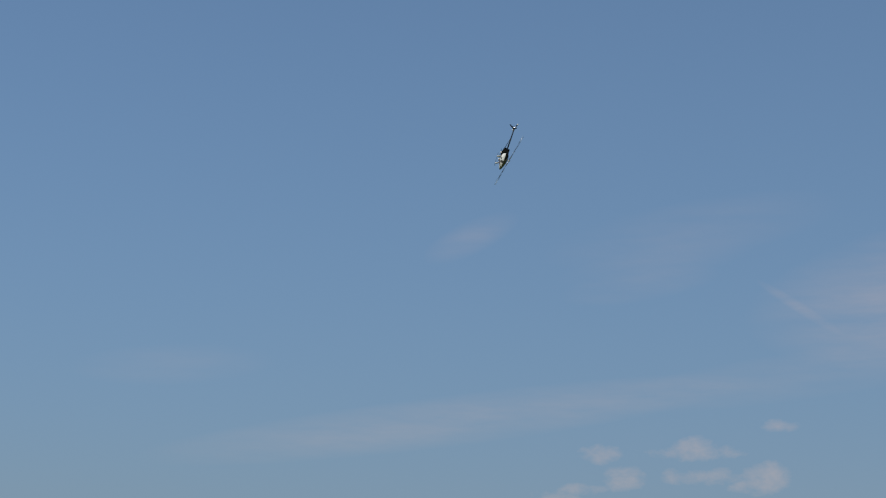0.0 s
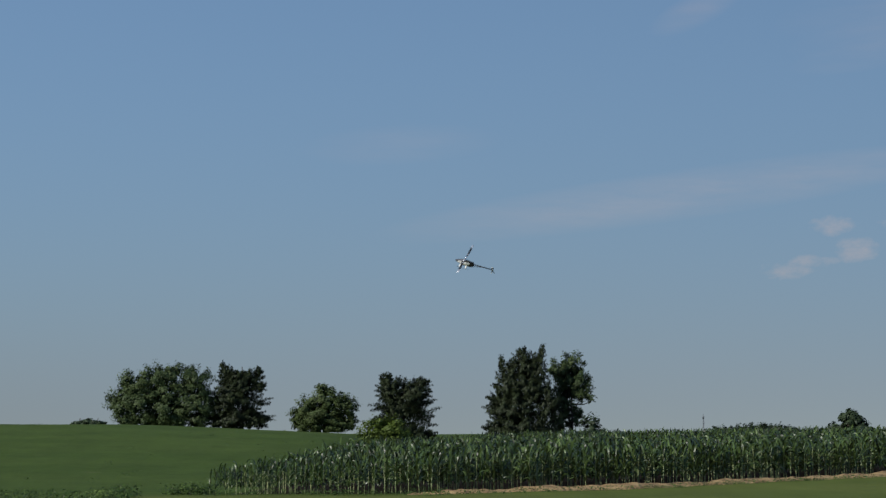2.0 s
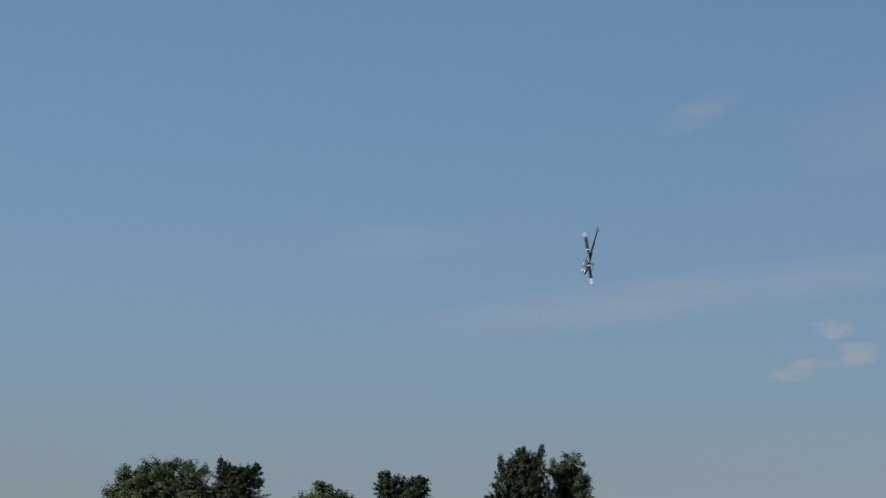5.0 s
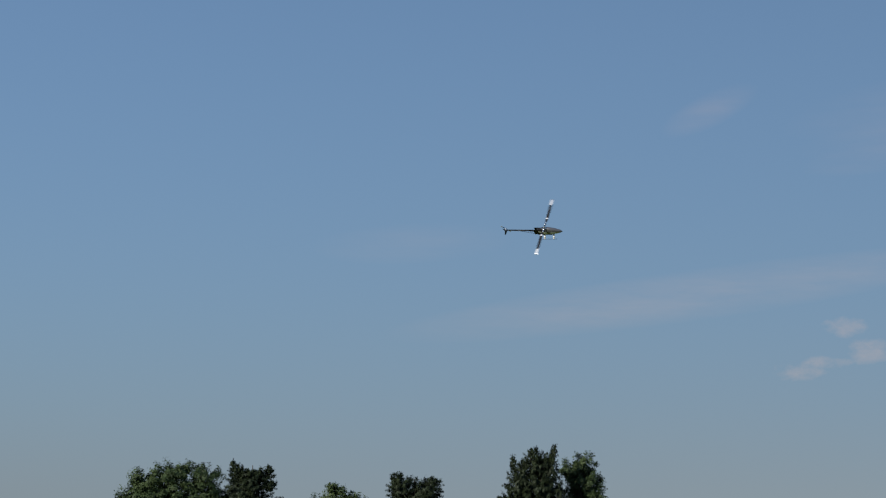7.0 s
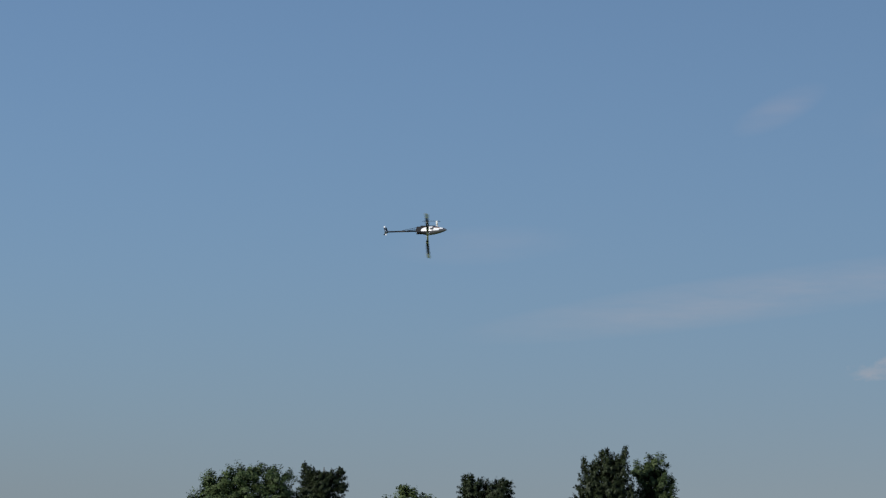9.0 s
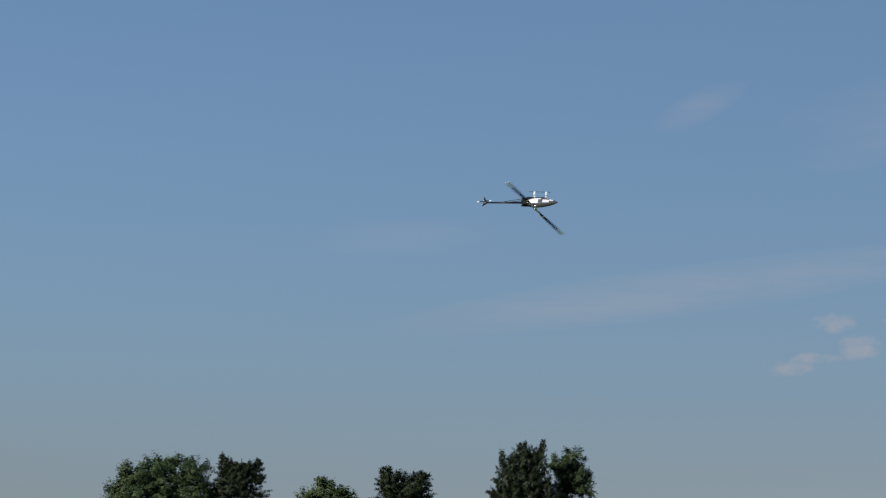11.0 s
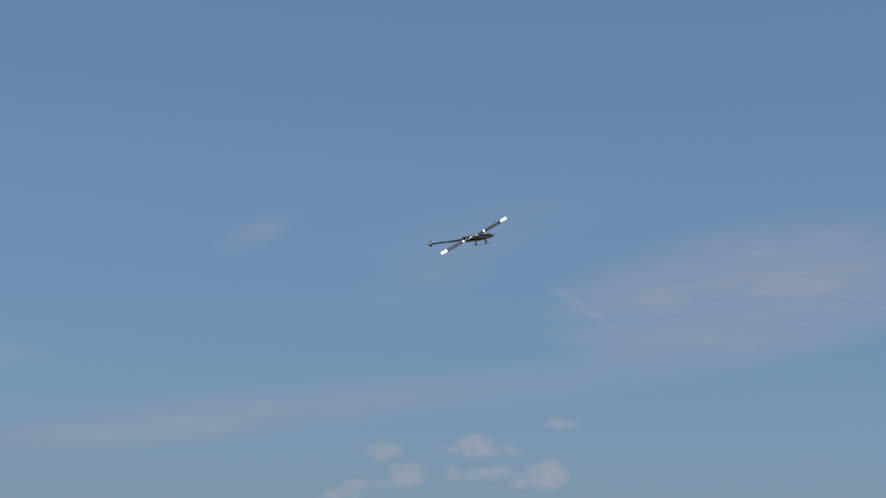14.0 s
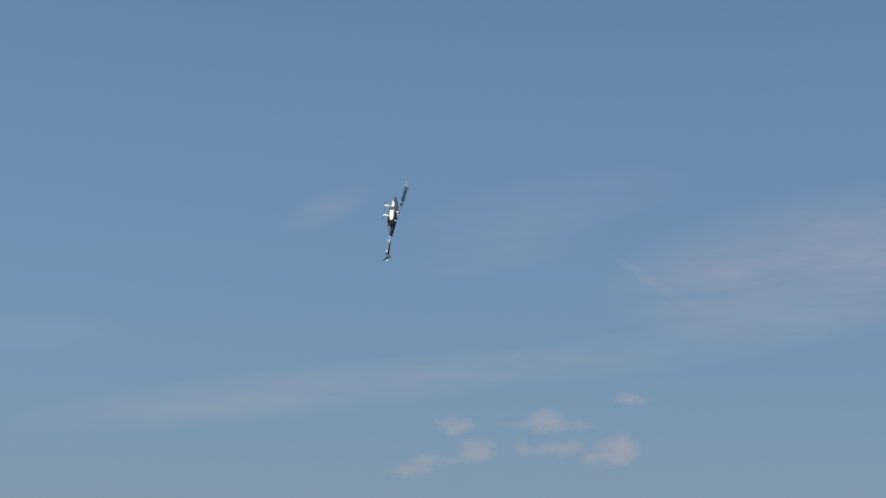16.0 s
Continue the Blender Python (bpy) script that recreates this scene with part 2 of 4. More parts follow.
def ground_material():
    m = bpy.data.materials.new("field_ground")
    m.use_nodes = True
    nt = m.node_tree
    b = nt.nodes["Principled BSDF"]
    tc = nt.nodes.new("ShaderNodeTexCoord")
    sep = nt.nodes.new("ShaderNodeSeparateXYZ")
    nt.links.new(tc.outputs["Object"], sep.inputs[0])

    def noise_of(scale, detail=4, sx=1.0, sy=1.0):
        mp = nt.nodes.new("ShaderNodeMapping")
        mp.inputs["Scale"].default_value = (sx, sy, 1)
        nt.links.new(tc.outputs["Object"], mp.inputs[0])
        n = nt.nodes.new("ShaderNodeTexNoise")
        n.inputs["Scale"].default_value, n.inputs["Detail"].default_value = scale, detail
        nt.links.new(mp.outputs[0], n.inputs["Vector"])
        return n.outputs["Fac"]

    def blend(fac, a, c):
        x = nt.nodes.new("ShaderNodeMix")
        x.data_type = "RGBA"
        nt.links.new(fac, x.inputs[0])
        for k, v in ((6, a), (7, c)):
            if isinstance(v, tuple):
                x.inputs[k].default_value = (*v, 1)
            else:
                nt.links.new(v, x.inputs[k])
        return x.outputs[2]

    big, mid, fine = noise_of(0.05), noise_of(0.6), noise_of(7.0, 6)
    sharp = node_math(nt, "MULTIPLY", node_math(nt, "SUBTRACT", big, 0.35), 3.0, clamp=True)
    mown = blend(sharp, (0.084, 0.112, 0.022), (0.114, 0.134, 0.031))
    sharp2 = node_math(nt, "MULTIPLY", node_math(nt, "SUBTRACT", noise_of(0.16, 4, 0.25, 1.0), 0.38), 3.5, clamp=True)
    field = blend(sharp2, (0.052, 0.084, 0.016), (0.064, 0.097, 0.020))
    bare = node_math(nt, "MULTIPLY", node_math(nt, "SUBTRACT", noise_of(0.35, 5, 0.5, 1.0), 0.68), 6.0, clamp=True)
    field = blend(bare, field, (0.15, 0.14, 0.07))
    edge = node_math(nt, "ADD", sep.outputs[1], node_math(nt, "MULTIPLY", node_math(nt, "SUBTRACT", mid, 0.5), 5.0))
    edge = node_math(nt, "SUBTRACT", edge, node_math(nt, "MULTIPLY", node_math(nt, "MAXIMUM", node_math(nt, "SUBTRACT", sep.outputs[0], 0.6), 0.0), 0.95))
    zone = node_math(nt, "MULTIPLY", node_math(nt, "SUBTRACT", edge, 78.0), 0.22, clamp=True)
    col = blend(zone, mown, field)
    # bare soil between the corn rows, its colour darkened to stand for deep shade
    inside = node_math(nt, "SUBTRACT", sep.outputs[1], node_math(nt, "ADD", 82.0, node_math(nt, "MULTIPLY", node_math(nt, "MAXIMUM", node_math(nt, "SUBTRACT", sep.outputs[0], 0.6), 0.0), 1.0)))
    side = node_math(nt, "SUBTRACT", sep.outputs[0], node_math(nt, "ADD", -6.6, node_math(nt, "MULTIPLY", node_math(nt, "MINIMUM", node_math(nt, "SUBTRACT", sep.outputs[1], 81.0), 70.0), 0.077)))
    shaded_earth = node_math(nt, "MULTIPLY", node_math(nt, "MINIMUM", node_math(nt, "ADD", inside, mid), node_math(nt, "ADD", side, mid)), 2.0, clamp=True)
    shaded_earth = node_math(nt, "MULTIPLY", shaded_earth, node_math(nt, "LESS_THAN", inside, 215.0))
    col = blend(shaded_earth, col, (0.030, 0.022, 0.015))
    tufts = node_math(nt, "ADD", fine, node_math(nt, "ADD", noise_of(2.2, 5), noise_of(1.0, 5, 0.45, 0.12)))
    var = node_math(nt, "ADD", 0.06, node_math(nt, "ADD", node_math(nt, "MULTIPLY", tufts, 0.5), node_math(nt, "MULTIPLY", mid, 0.38)))
    mul = nt.nodes.new("ShaderNodeVectorMath")
    mul.operation = "SCALE"
    nt.links.new(col, mul.inputs[0])
    nt.links.new(var, mul.inputs["Scale"])
    nt.links.new(mul.outputs[0], b.inputs["Base Color"])
    b.inputs["Roughness"].default_value = 0.95
    b.inputs["Specular IOR Level"].default_value = 0.1
    bp = nt.nodes.new("ShaderNodeBump")
    bp.inputs["Strength"].default_value, bp.inputs["Distance"].default_value = 0.7, 0.12
    nt.links.new(fine, bp.inputs["Height"])
    nt.links.new(bp.outputs[0], b.inputs["Normal"])
    return m


M_GROUND = ground_material()


# ---------------------------------------------------------------- mesh helpers
def mesh_of(name, verts, faces, mats, slots=None, smooth=False):
    me = bpy.data.meshes.new(name)
    me.from_pydata([tuple(v) for v in verts], [], faces)
    for m in mats:
        me.materials.append(m)
    if slots is not None:
        me.polygons.foreach_set("material_index", slots)
    if smooth:
        me.polygons.foreach_set("use_smooth", [True] * len(faces))
    me.update()
    return me


def part(name, bm, mat, parent, label="", smooth=True):
    """Link a bmesh as one mesh object under a thing or a part."""
    me = bpy.data.meshes.new(name)
    bm.to_mesh(me)
    bm.free()
    for m in mat if isinstance(mat, (list, tuple)) else [mat]:
        me.materials.append(m)
    if smooth:
        for p in me.polygons:
            p.use_smooth = True
    ob = new(name, me)
    ob.parent = parent
    return tagged(ob, label)


def tube(bm, a, b, r0, r1=None, seg=8, caps=True, mi=0):
    """A round bar from a to b."""
    a, b = Vector(a), Vector(b)
    d = b - a
    q = d.to_track_quat("Z", "Y").to_matrix().to_4x4()
    r1 = r0 if r1 is None else r1
    g = bmesh.ops.create_cone(bm, cap_ends=caps, segments=seg, radius1=r0, radius2=r1, depth=d.length, matrix=Matrix.Translation((a + b) / 2) @ q)
    for v in g["verts"]:
        for f in v.link_faces:
            f.material_index = mi


def block(bm, c, size, bevel=0.0, m=None, mi=0):
    g = bmesh.ops.create_cube(bm, size=1.0, matrix=(m or Matrix()) @ Matrix.Translation(c) @ Matrix.Diagonal((*size, 1)))
    vs = g["verts"]
    fs = {f for v in vs for f in v.link_faces}
    for f in fs:
        f.material_index = mi
    if bevel:
        bmesh.ops.bevel(bm, geom=list({e for f in fs for e in f.edges}), offset=bevel, segments=2, affect="EDGES")


# ---------------------------------------------------------------- ground
def smooth(a, b, x):
    t = np.clip((x - a) / (b - a), 0, 1)
    return t * t * (3 - 2 * t)


RIDGE_X = [-200, -58, -36, -22, -8, -3.2, -1.4, 0.6, 5, 10, 14, 42, 120]
RIDGE_Z = [1.6, 2.3, 2.45, 2.35, 1.65, 1.40, 0.8, -0.85, -0.88, -0.62, -0.42, -0.25, -0.3]
NEAR_Z = -0.87


def ground_z(x, y):
    x, y = np.asarray(x, float), np.asarray(y, float)
    near = NEAR_Z * smooth(0, 70, y)
    edge = -7.3 + 5.4 * np.clip((y - 81) / 70.0, 0, 1)
    ridge = np.interp(x - edge, RIDGE_X, RIDGE_Z)
    up = near + (ridge - NEAR_Z) * smooth(84, 172, y)
    fall = -6.5 * smooth(185, 700, y)
    bumps = 0.025 * np.sin(x * 0.31 + 1.3) * np.sin(y * 0.23) + 0.02 * np.sin(x * 0.9) * np.sin(y * 0.7 + 2)
    return up + fall + bumps * smooth(10, 60, y)


def spread(mid, fine, far):
    """Grid lines: fine steps out to mid either side, then growing out to far."""
    s = list(np.arange(-mid, mid + fine / 2, fine))
    step, v = fine, mid
    while v < far:
        step *= 1.25
        v += step
        s = [-v] + s + [v]
    return np.array(s)


def build_ground():
    xs = spread(60, 1.5, 4400)
    ys = spread(130, 1.5, 4300) + 120
    X, Y = np.meshgrid(xs, ys)
    Z = ground_z(X, Y)
    n, m = X.shape
    verts = np.stack([X.ravel(), Y.ravel(), Z.ravel()], 1)
    idx = np.arange(n * m).reshape(n, m)
    faces = np.stack([idx[:-1, :-1], idx[:-1, 1:], idx[1:, 1:], idx[1:, :-1]], -1).reshape(-1, 4)
    ob = new("ground", mesh_of("ground", verts.tolist(), faces.tolist(), [M_GROUND], smooth=True))
    tagged(ob, "mown lawn rising to a green field on a low hill", "ground", kind="structure")


build_ground()


def at_deg(dist, deg):
    return dist * math.tan(radians(deg))


# ---------------------------------------------------------------- trees
def leaf_cards(rng, pts, nrm, size, upright=False):
    """Small folded leaf sprays at pts, facing roughly along nrm; upright ones point up and outward in narrow tufts."""
    n = len(pts)
    d = nrm + rng.normal(0, 0.45, (n, 3))
    d[:, 2] += 0.25
    d /= np.linalg.norm(d, axis=1)[:, None]
    r = rng.normal(0, 1, (n, 3))
    if upright:
        r = np.cross(d, (0.6 * nrm + (0, 0, 1)) + rng.normal(0, 0.35, (n, 3)))
    u = np.cross(d, r)
    u /= np.linalg.norm(u, axis=1)[:, None]
    v = np.cross(d, u)
    s = size * rng.uniform(0.55, 1.35, n)[:, None] * (1.35 if upright else 1.0)
    a = (0.55 if upright else 1.0) * rng.uniform(0.3, 0.6, n)[:, None]
    P = np.stack([pts - u * s, pts - v * s * a + d * s * 0.15, pts + u * s, pts + v * s * a + d * s * 0.15], 1)
    verts = P.reshape(-1, 3)
    k = np.arange(n) * 4
    faces = np.concatenate([np.stack([k, k + 1, k + 2], 1), np.stack([k, k + 2, k + 3], 1)])
    return verts, faces


def build_tree(name, az, dist, lobes, count, leaf, mat, label, category="tree", seed=1, trunk=0.22, limbs=10, group="", fill=0.35, span=None, top_el=None, gaps=0.9, upright=False, boughs=44):
    """lobes: (sideways m, depth m, height m, half width, half depth, half height). A trunk with limbs and a crown of leaf sprays."""
    rng = np.random.default_rng(seed)
    x0, y0 = dist * math.sin(radians(az)), dist * math.cos(radians(az))
    z0 = float(ground_z(x0, y0))
    root = new(name)
    root.location = (x0, y0, z0 - 0.05)
    root.rotation_euler = (0, 0, radians(-az))
    L = np.array(lobes, float)
    w = L[:, 3] * L[:, 5] + L[:, 3] * L[:, 4]
    pick = rng.choice(len(L), count, p=w / w.sum())
    # boughs of each lobe: tufts that taper outwards, spiky and rising on cedars, round on broadleaf trees
    twigs = rng.normal(0, 1, (len(L), boughs, 3))
    twigs[:, :, 2] += 0.35 if upright else 0.1
    twigs /= np.linalg.norm(twigs, axis=2)[:, :, None]
    length = rng.uniform(0.78, 1.18, (len(L), boughs)) if upright else rng.uniform(0.9, 1.12, (len(L), boughs))
    which = rng.integers(0, boughs, count)
    tw, far = twigs[pick, which], length[pick, which]
    along = np.where(rng.random(count) < fill, rng.uniform(0.3, 0.8, count), rng.beta(4.0, 1.3, count))
    off = rng.normal(0, 1, (count, 3))
    off *= (rng.random(count) ** 0.4 / np.linalg.norm(off, axis=1))[:, None]
    off *= (0.30 * (1.12 - along))[:, None] if upright else 0.20
    if upright:
        off += (0, 0, 0.10) * (along ** 2)[:, None]
    local = tw * (along * far)[:, None] + off
    pts = L[pick, :3] + local * L[pick, 3:]
    d = tw * 0.75 + off * 2.2
    d /= np.linalg.norm(d, axis=1)[:, None]
    if span:
        # true width and height, from the edges and the top as seen from the lawn
        lo, hi = np.percentile(pts[:, 0], (0.7, 99.3))
        a, b = at_deg(dist, span[0] - az), at_deg(dist, span[1] - az)
        sx, ox = (b - a) / (hi - lo), a - lo * (b - a) / (hi - lo)
        sz = (EYE.z + at_deg(dist, top_el) - z0) / np.percentile(pts[:, 2], 99.7)
        pts = pts * (sx, 1, sz) + (ox, 0, 0)
        L = L * (sx, 1, sz, sx, 1, sz) + (ox, 0, 0, 0, 0, 0)
    q = pts * 1.5 + seed
    hole = np.sin(q[:, 0] * 1.3 + 1.1 * np.sin(q[:, 2])) + np.sin(q[:, 2] * 1.7 + 1.3 * np.sin(q[:, 1] * 1.1)) + np.sin(q[:, 1] * 1.2 + q[:, 0])
    keep = (pts[:, 2] > 0.12) & (hole > -3.0 + gaps)
    pts, d = pts[keep], d[keep]
    v, f = leaf_cards(rng, pts, d, leaf, upright)
    me = mesh_of("crown", v.tolist(), f.tolist(), [mat], smooth=True)
    # sprays take the roundness of their bough, as soft foliage does
    nrm = np.repeat(d + (0, 0, 0.15) + rng.normal(0, 0.28, d.shape), 4, axis=0)
    nrm /= np.linalg.norm(nrm, axis=1)[:, None]
    me.normals_split_custom_set_from_vertices(nrm.tolist())
    crown = new("crown", me)
    crown.parent = root
    bm = bmesh.new()
    top = L[:, 2].max()
    low = max(0.4, (L[:, 2] - L[:, 5]).min())
    tube(bm, (0, 0, -0.2), (0.05, 0.03, low + 0.4), trunk, trunk * 0.75, 9)
    tube(bm, (0.05, 0.03, low + 0.4), (0.0, 0.0, top), trunk * 0.75, trunk * 0.2, 8)
    for i in range(limbs):
        l = L[i % len(L)]
        s = Vector((0.03, 0.02, low + (top - low) * rng.uniform(0.0, 0.6)))
        e = Vector(l[:3] + rng.normal(0, 0.35, 3) * l[3:])
        mid = s.lerp(e, 0.5) + Vector(rng.normal(0, 0.15, 3))
        tube(bm, s, mid, trunk * 0.42, trunk * 0.28, 6)
        tube(bm, mid, e, trunk * 0.28, trunk * 0.08, 6)
    part("trunk", bm, M_BARK, root)
    return tagged(root, label, category, group)


def build_trees():
    rnd = random.Random(5)
    D = 240.0
    # broad spreading tree, a row of rounded tops
    build_tree("broadleaf_tree", -6.75, D, [(-4.3, 0, 3.4, 2.4, 2.4, 2.8), (-3.0, 0, 6.4, 2.2, 2.4, 2.4), (-0.8, 0.3, 6.9, 2.2, 2.6, 2.3), (1.6, 0, 7.0, 2.2, 2.4, 2.2),
               (3.6, 0, 6.7, 1.8, 2.0, 2.2), (-2.6, -0.6, 2.6, 3.2, 2.6, 2.6), (0.4, -0.6, 2.6, 3.2, 2.6, 2.8), (3.2, -0.4, 2.6, 2.6, 2.4, 2.8), (4.5, 0, 3.0, 1.7, 1.6, 2.6), (-5.4, 0, 3.6, 1.0, 1.2, 0.9), (-4.2, -0.4, 1.0, 1.5, 1.5, 1.1), (-1.8, -0.5, 0.9, 1.8, 1.6, 1.1), (1.0, -0.5, 0.9, 1.8, 1.6, 1.1), (3.6, -0.4, 1.0, 1.6, 1.5, 1.2), (-2.4, -0.2, 4.6, 2.6, 2.2, 1.8), (0.6, -0.2, 4.7, 2.6, 2.2, 1.8), (3.2, -0.2, 4.6, 2.0, 2.0, 1.8)], 56000, 0.145, M_MAPLE,
               "broad green broadleaf tree with rounded tops behind a hill", seed=3, trunk=0.3, limbs=16, gaps=0.75, span=(-8.22, -5.32), top_el=1.90)
    cedar1 = [(0.2, 0, 1.4, 2.7, 2.2, 1.8), (0.1, 0, 3.4, 2.6, 2.0, 2.2), (0.1, 0, 5.0, 2.3, 1.8, 2.0), (0.2, 0, 6.3, 1.8, 1.5, 1.6), (-0.7, 0, 7.6, 0.7, 0.7, 1.2), (-1.0, 0, 8.6, 0.3, 0.3, 0.7), (1.2, 0, 6.9, 1.1, 1.0, 1.3), (1.8, 0, 7.9, 0.45, 0.5, 0.7), (0.2, 0, 7.2, 0.9, 0.9, 0.9), (1.9, 0, 5.8, 0.7, 0.8, 0.9), (1.7, 0, 1.1, 1.3, 1.2, 1.2), (-1.2, 0, 1.4, 1.4, 1.2, 1.4)]
    build_tree("cedar_tree", -4.55, D, cedar1, 40000, 0.135, M_CEDAR, "dark green cedar tree with a ragged double top", seed=7, trunk=0.25, group="cedar trees", gaps=0.3, fill=0.5, boughs=56, span=(-5.52, -3.84), top_el=1.90, upright=True)
    build_tree("broadleaf_tree", -2.2, D - 25, [(-1.8, 0, 2.6, 1.7, 1.7, 1.9), (0.2, 0, 3.6, 2.1, 2.0, 1.9), (1.9, 0, 2.8, 1.6, 1.6, 1.7), (0.0, -0.3, 1.7, 2.9, 2.2, 1.6), (-0.2, 0, 4.9, 0.9, 0.9, 0.9), (-2.6, 0, 1.4, 0.8, 0.8, 1.0), (2.7, 0, 1.3, 0.8, 0.8, 1.0), (-1.5, 0, 0.9, 1.6, 1.3, 1.1), (1.4, 0, 0.9, 1.6, 1.3, 1.1), (0.0, -0.2, 0.9, 2.0, 1.5, 1.1)],
               28000, 0.135, M_ROUND, "small round light green tree with a short trunk", seed=11, trunk=0.2, gaps=1.0, span=(-3.10, -1.33), top_el=1.32)
    build_tree("cedar_tree", 0.05, D - 20, [(0.1, 0, 1.3, 2.6, 2.2, 1.7), (0.1, 0, 3.0, 2.7, 2.0, 2.2), (0.0, 0, 4.6, 2.5, 1.8, 1.9), (-0.9, 0, 5.7, 1.3, 1.3, 1.4), (0.8, 0, 5.6, 1.4, 1.3, 1.2), (-1.3, 0, 6.7, 0.6, 0.6, 0.6), (1.4, 0, 6.4, 0.7, 0.6, 0.5), (1.2, 0, 1.4, 1.4, 1.3, 1.4), (-1.2, 0, 1.4, 1.4, 1.3, 1.4)],
               38000, 0.135, M_CEDAR, "dark green cedar tree with a flat broken top", seed=13, trunk=0.25, group="cedar trees", gaps=0.3, fill=0.5, boughs=56, span=(-0.80, 0.88), top_el=1.60, upright=True)
    build_tree("bush", -0.55, 160, [(-0.6, 0, 1.1, 1.1, 0.9, 0.9), (0.5, 0, 1.5, 1.3, 1.0, 0.9), (1.2, 0, 1.0, 0.9, 0.8, 0.8)], 7000, 0.12, M_BUSH, "bright green leafy bush at the field corner", "bush", seed=17, trunk=0.06, limbs=6, span=(-1.22, 0.25), top_el=0.46)
    build_tree("cedar_tree", 3.35, D, [(-2.2, 0, 2.0, 1.7, 1.6, 2.1), (2.2, 0, 2.0, 1.7, 1.6, 2.1), (0.2, 0, 1.8, 3.5, 2.6, 2.2), (-1.8, 0, 4.2, 1.8, 1.6, 2.6), (1.5, 0, 5.6, 1.8, 1.6, 2.8), (-0.4, 0, 4.2, 3.0, 2.2, 2.4), (0.6, 0, 6.2, 2.6, 2.0, 2.4), (-1.3, 0, 6.6, 1.5, 1.4, 2.2), (-1.8, 0, 8.9, 0.4, 0.5, 1.1), (0.2, 0, 8.6, 1.5, 1.3, 1.8), (1.2, 0, 8.7, 1.2, 1.1, 1.4), (-0.8, 0, 8.0, 1.1, 1.1, 1.3), (0.2, 0, 10.0, 0.7, 0.7, 0.8), (2.0, 0, 8.4, 1.1, 1.0, 1.9), (2.3, 0, 10.2, 0.45, 0.5, 0.9), (2.9, 0, 4.6, 1.5, 1.6, 2.6)],
               58000, 0.135, M_CEDAR, "tall dark cedar tree with several spires", seed=19, trunk=0.3, group="cedar trees", limbs=14, gaps=0.3, fill=0.5, boughs=56, span=(2.46, 4.45), top_el=2.33, upright=True)
    build_tree("broadleaf_tree", 4.85, D + 4, [(-0.6, 0, 7.6, 1.5, 1.4, 1.7), (0.6, 0, 8.4, 1.4, 1.3, 1.6), (1.3, 0, 6.4, 1.3, 1.3, 1.7), (0.2, 0, 5.2, 1.4, 1.3, 1.6), (2.2, 0, 5.2, 0.8, 0.8, 0.7), (0.6, 0, 3.2, 1.1, 1.1, 1.2), (-1.0, 0, 2.6, 1.4, 1.2, 2.2), (0.3, 0, 6.8, 1.6, 1.4, 1.6), (-0.7, 0, 4.6, 1.2, 1.2, 1.6)],
               24000, 0.14, M_MAPLE, "slender green tree with an open, gappy crown", seed=23, trunk=0.22, fill=0.25, gaps=1.2, span=(4.22, 5.47), top_el=2.19)
    build_tree("bush", 5.42, D - 5, [(0, 0, 1.6, 1.4, 1.2, 1.3), (1.2, 0, 1.0, 0.9, 0.8, 0.8), (-1.0, 0, 1.0, 0.9, 0.8, 0.9)], 1500, 0.22, M_FAR, "round dark green shrub behind the corn", "bush", seed=29, trunk=0.08, limbs=6, span=(4.95, 5.85), top_el=0.46)
    for k, (az, h) in enumerate(((-9.1, 0.5), (-8.85, 1.3), (-8.6, 0.7))):
        build_tree("bush", az, D - 35, [(0, 0, h * 0.5, 0.9, 0.8, h * 0.55), (0.4, 0, h * 0.4, 0.7, 0.6, h * 0.4)], 500, 0.2, M_FAR, "low dark shrub on the hill crest", "bush", seed=31 + k, trunk=0.05, limbs=4, group="shrubs on the crest", span=(az - 0.22, az + 0.22), top_el=0.28 + h * 0.1)
    # far trees
    build_tree("far_tree", 12.45, 480, [(0, 0, 5.5, 5.0, 4, 4.6), (-3.2, 0, 3.6, 2.8, 3, 3.4), (3.4, 0, 4.0, 2.8, 3, 3.6), (0.5, 0, 8.2, 3.0, 3, 2.4)], 9000, 0.55, M_FAR, "distant round dark tree beyond the corn field", "tree", seed=41, trunk=0.4, span=(11.95, 13.2), top_el=0.49)
    build_tree("far_tree", -12.85, 330, [(0, 0, 1.6, 2.0, 2, 1.8), (-1.6, 0, 1.2, 1.4, 1.4, 1.3)], 900, 0.35, M_FAR, "distant tree top behind the hill", "tree", seed=43, trunk=0.2, span=(-13.3, -12.55), top_el=0.42)
    for k in range(11):
        az = 8.9 + k * 0.21
        h = (3.6, 4.6, 3.4, 5.0, 6.4, 8.0, 7.4, 6.2, 6.4, 5.2, 3.2)[k]
        build_tree("far_tree", az, 900 + rnd.uniform(-30, 30), [(0, 0, h * 0.45, 4.0, 2, h * 0.55), (1.2, 0, h * 0.7, 2.4, 1.5, h * 0.25)], 900, 0.7, M_FAR, "tree in a distant wood on the horizon", "tree", seed=50 + k, trunk=0.3, limbs=4, group="distant wood", span=(az - 0.27, az + 0.27), top_el=h * 0.0225)


build_trees()


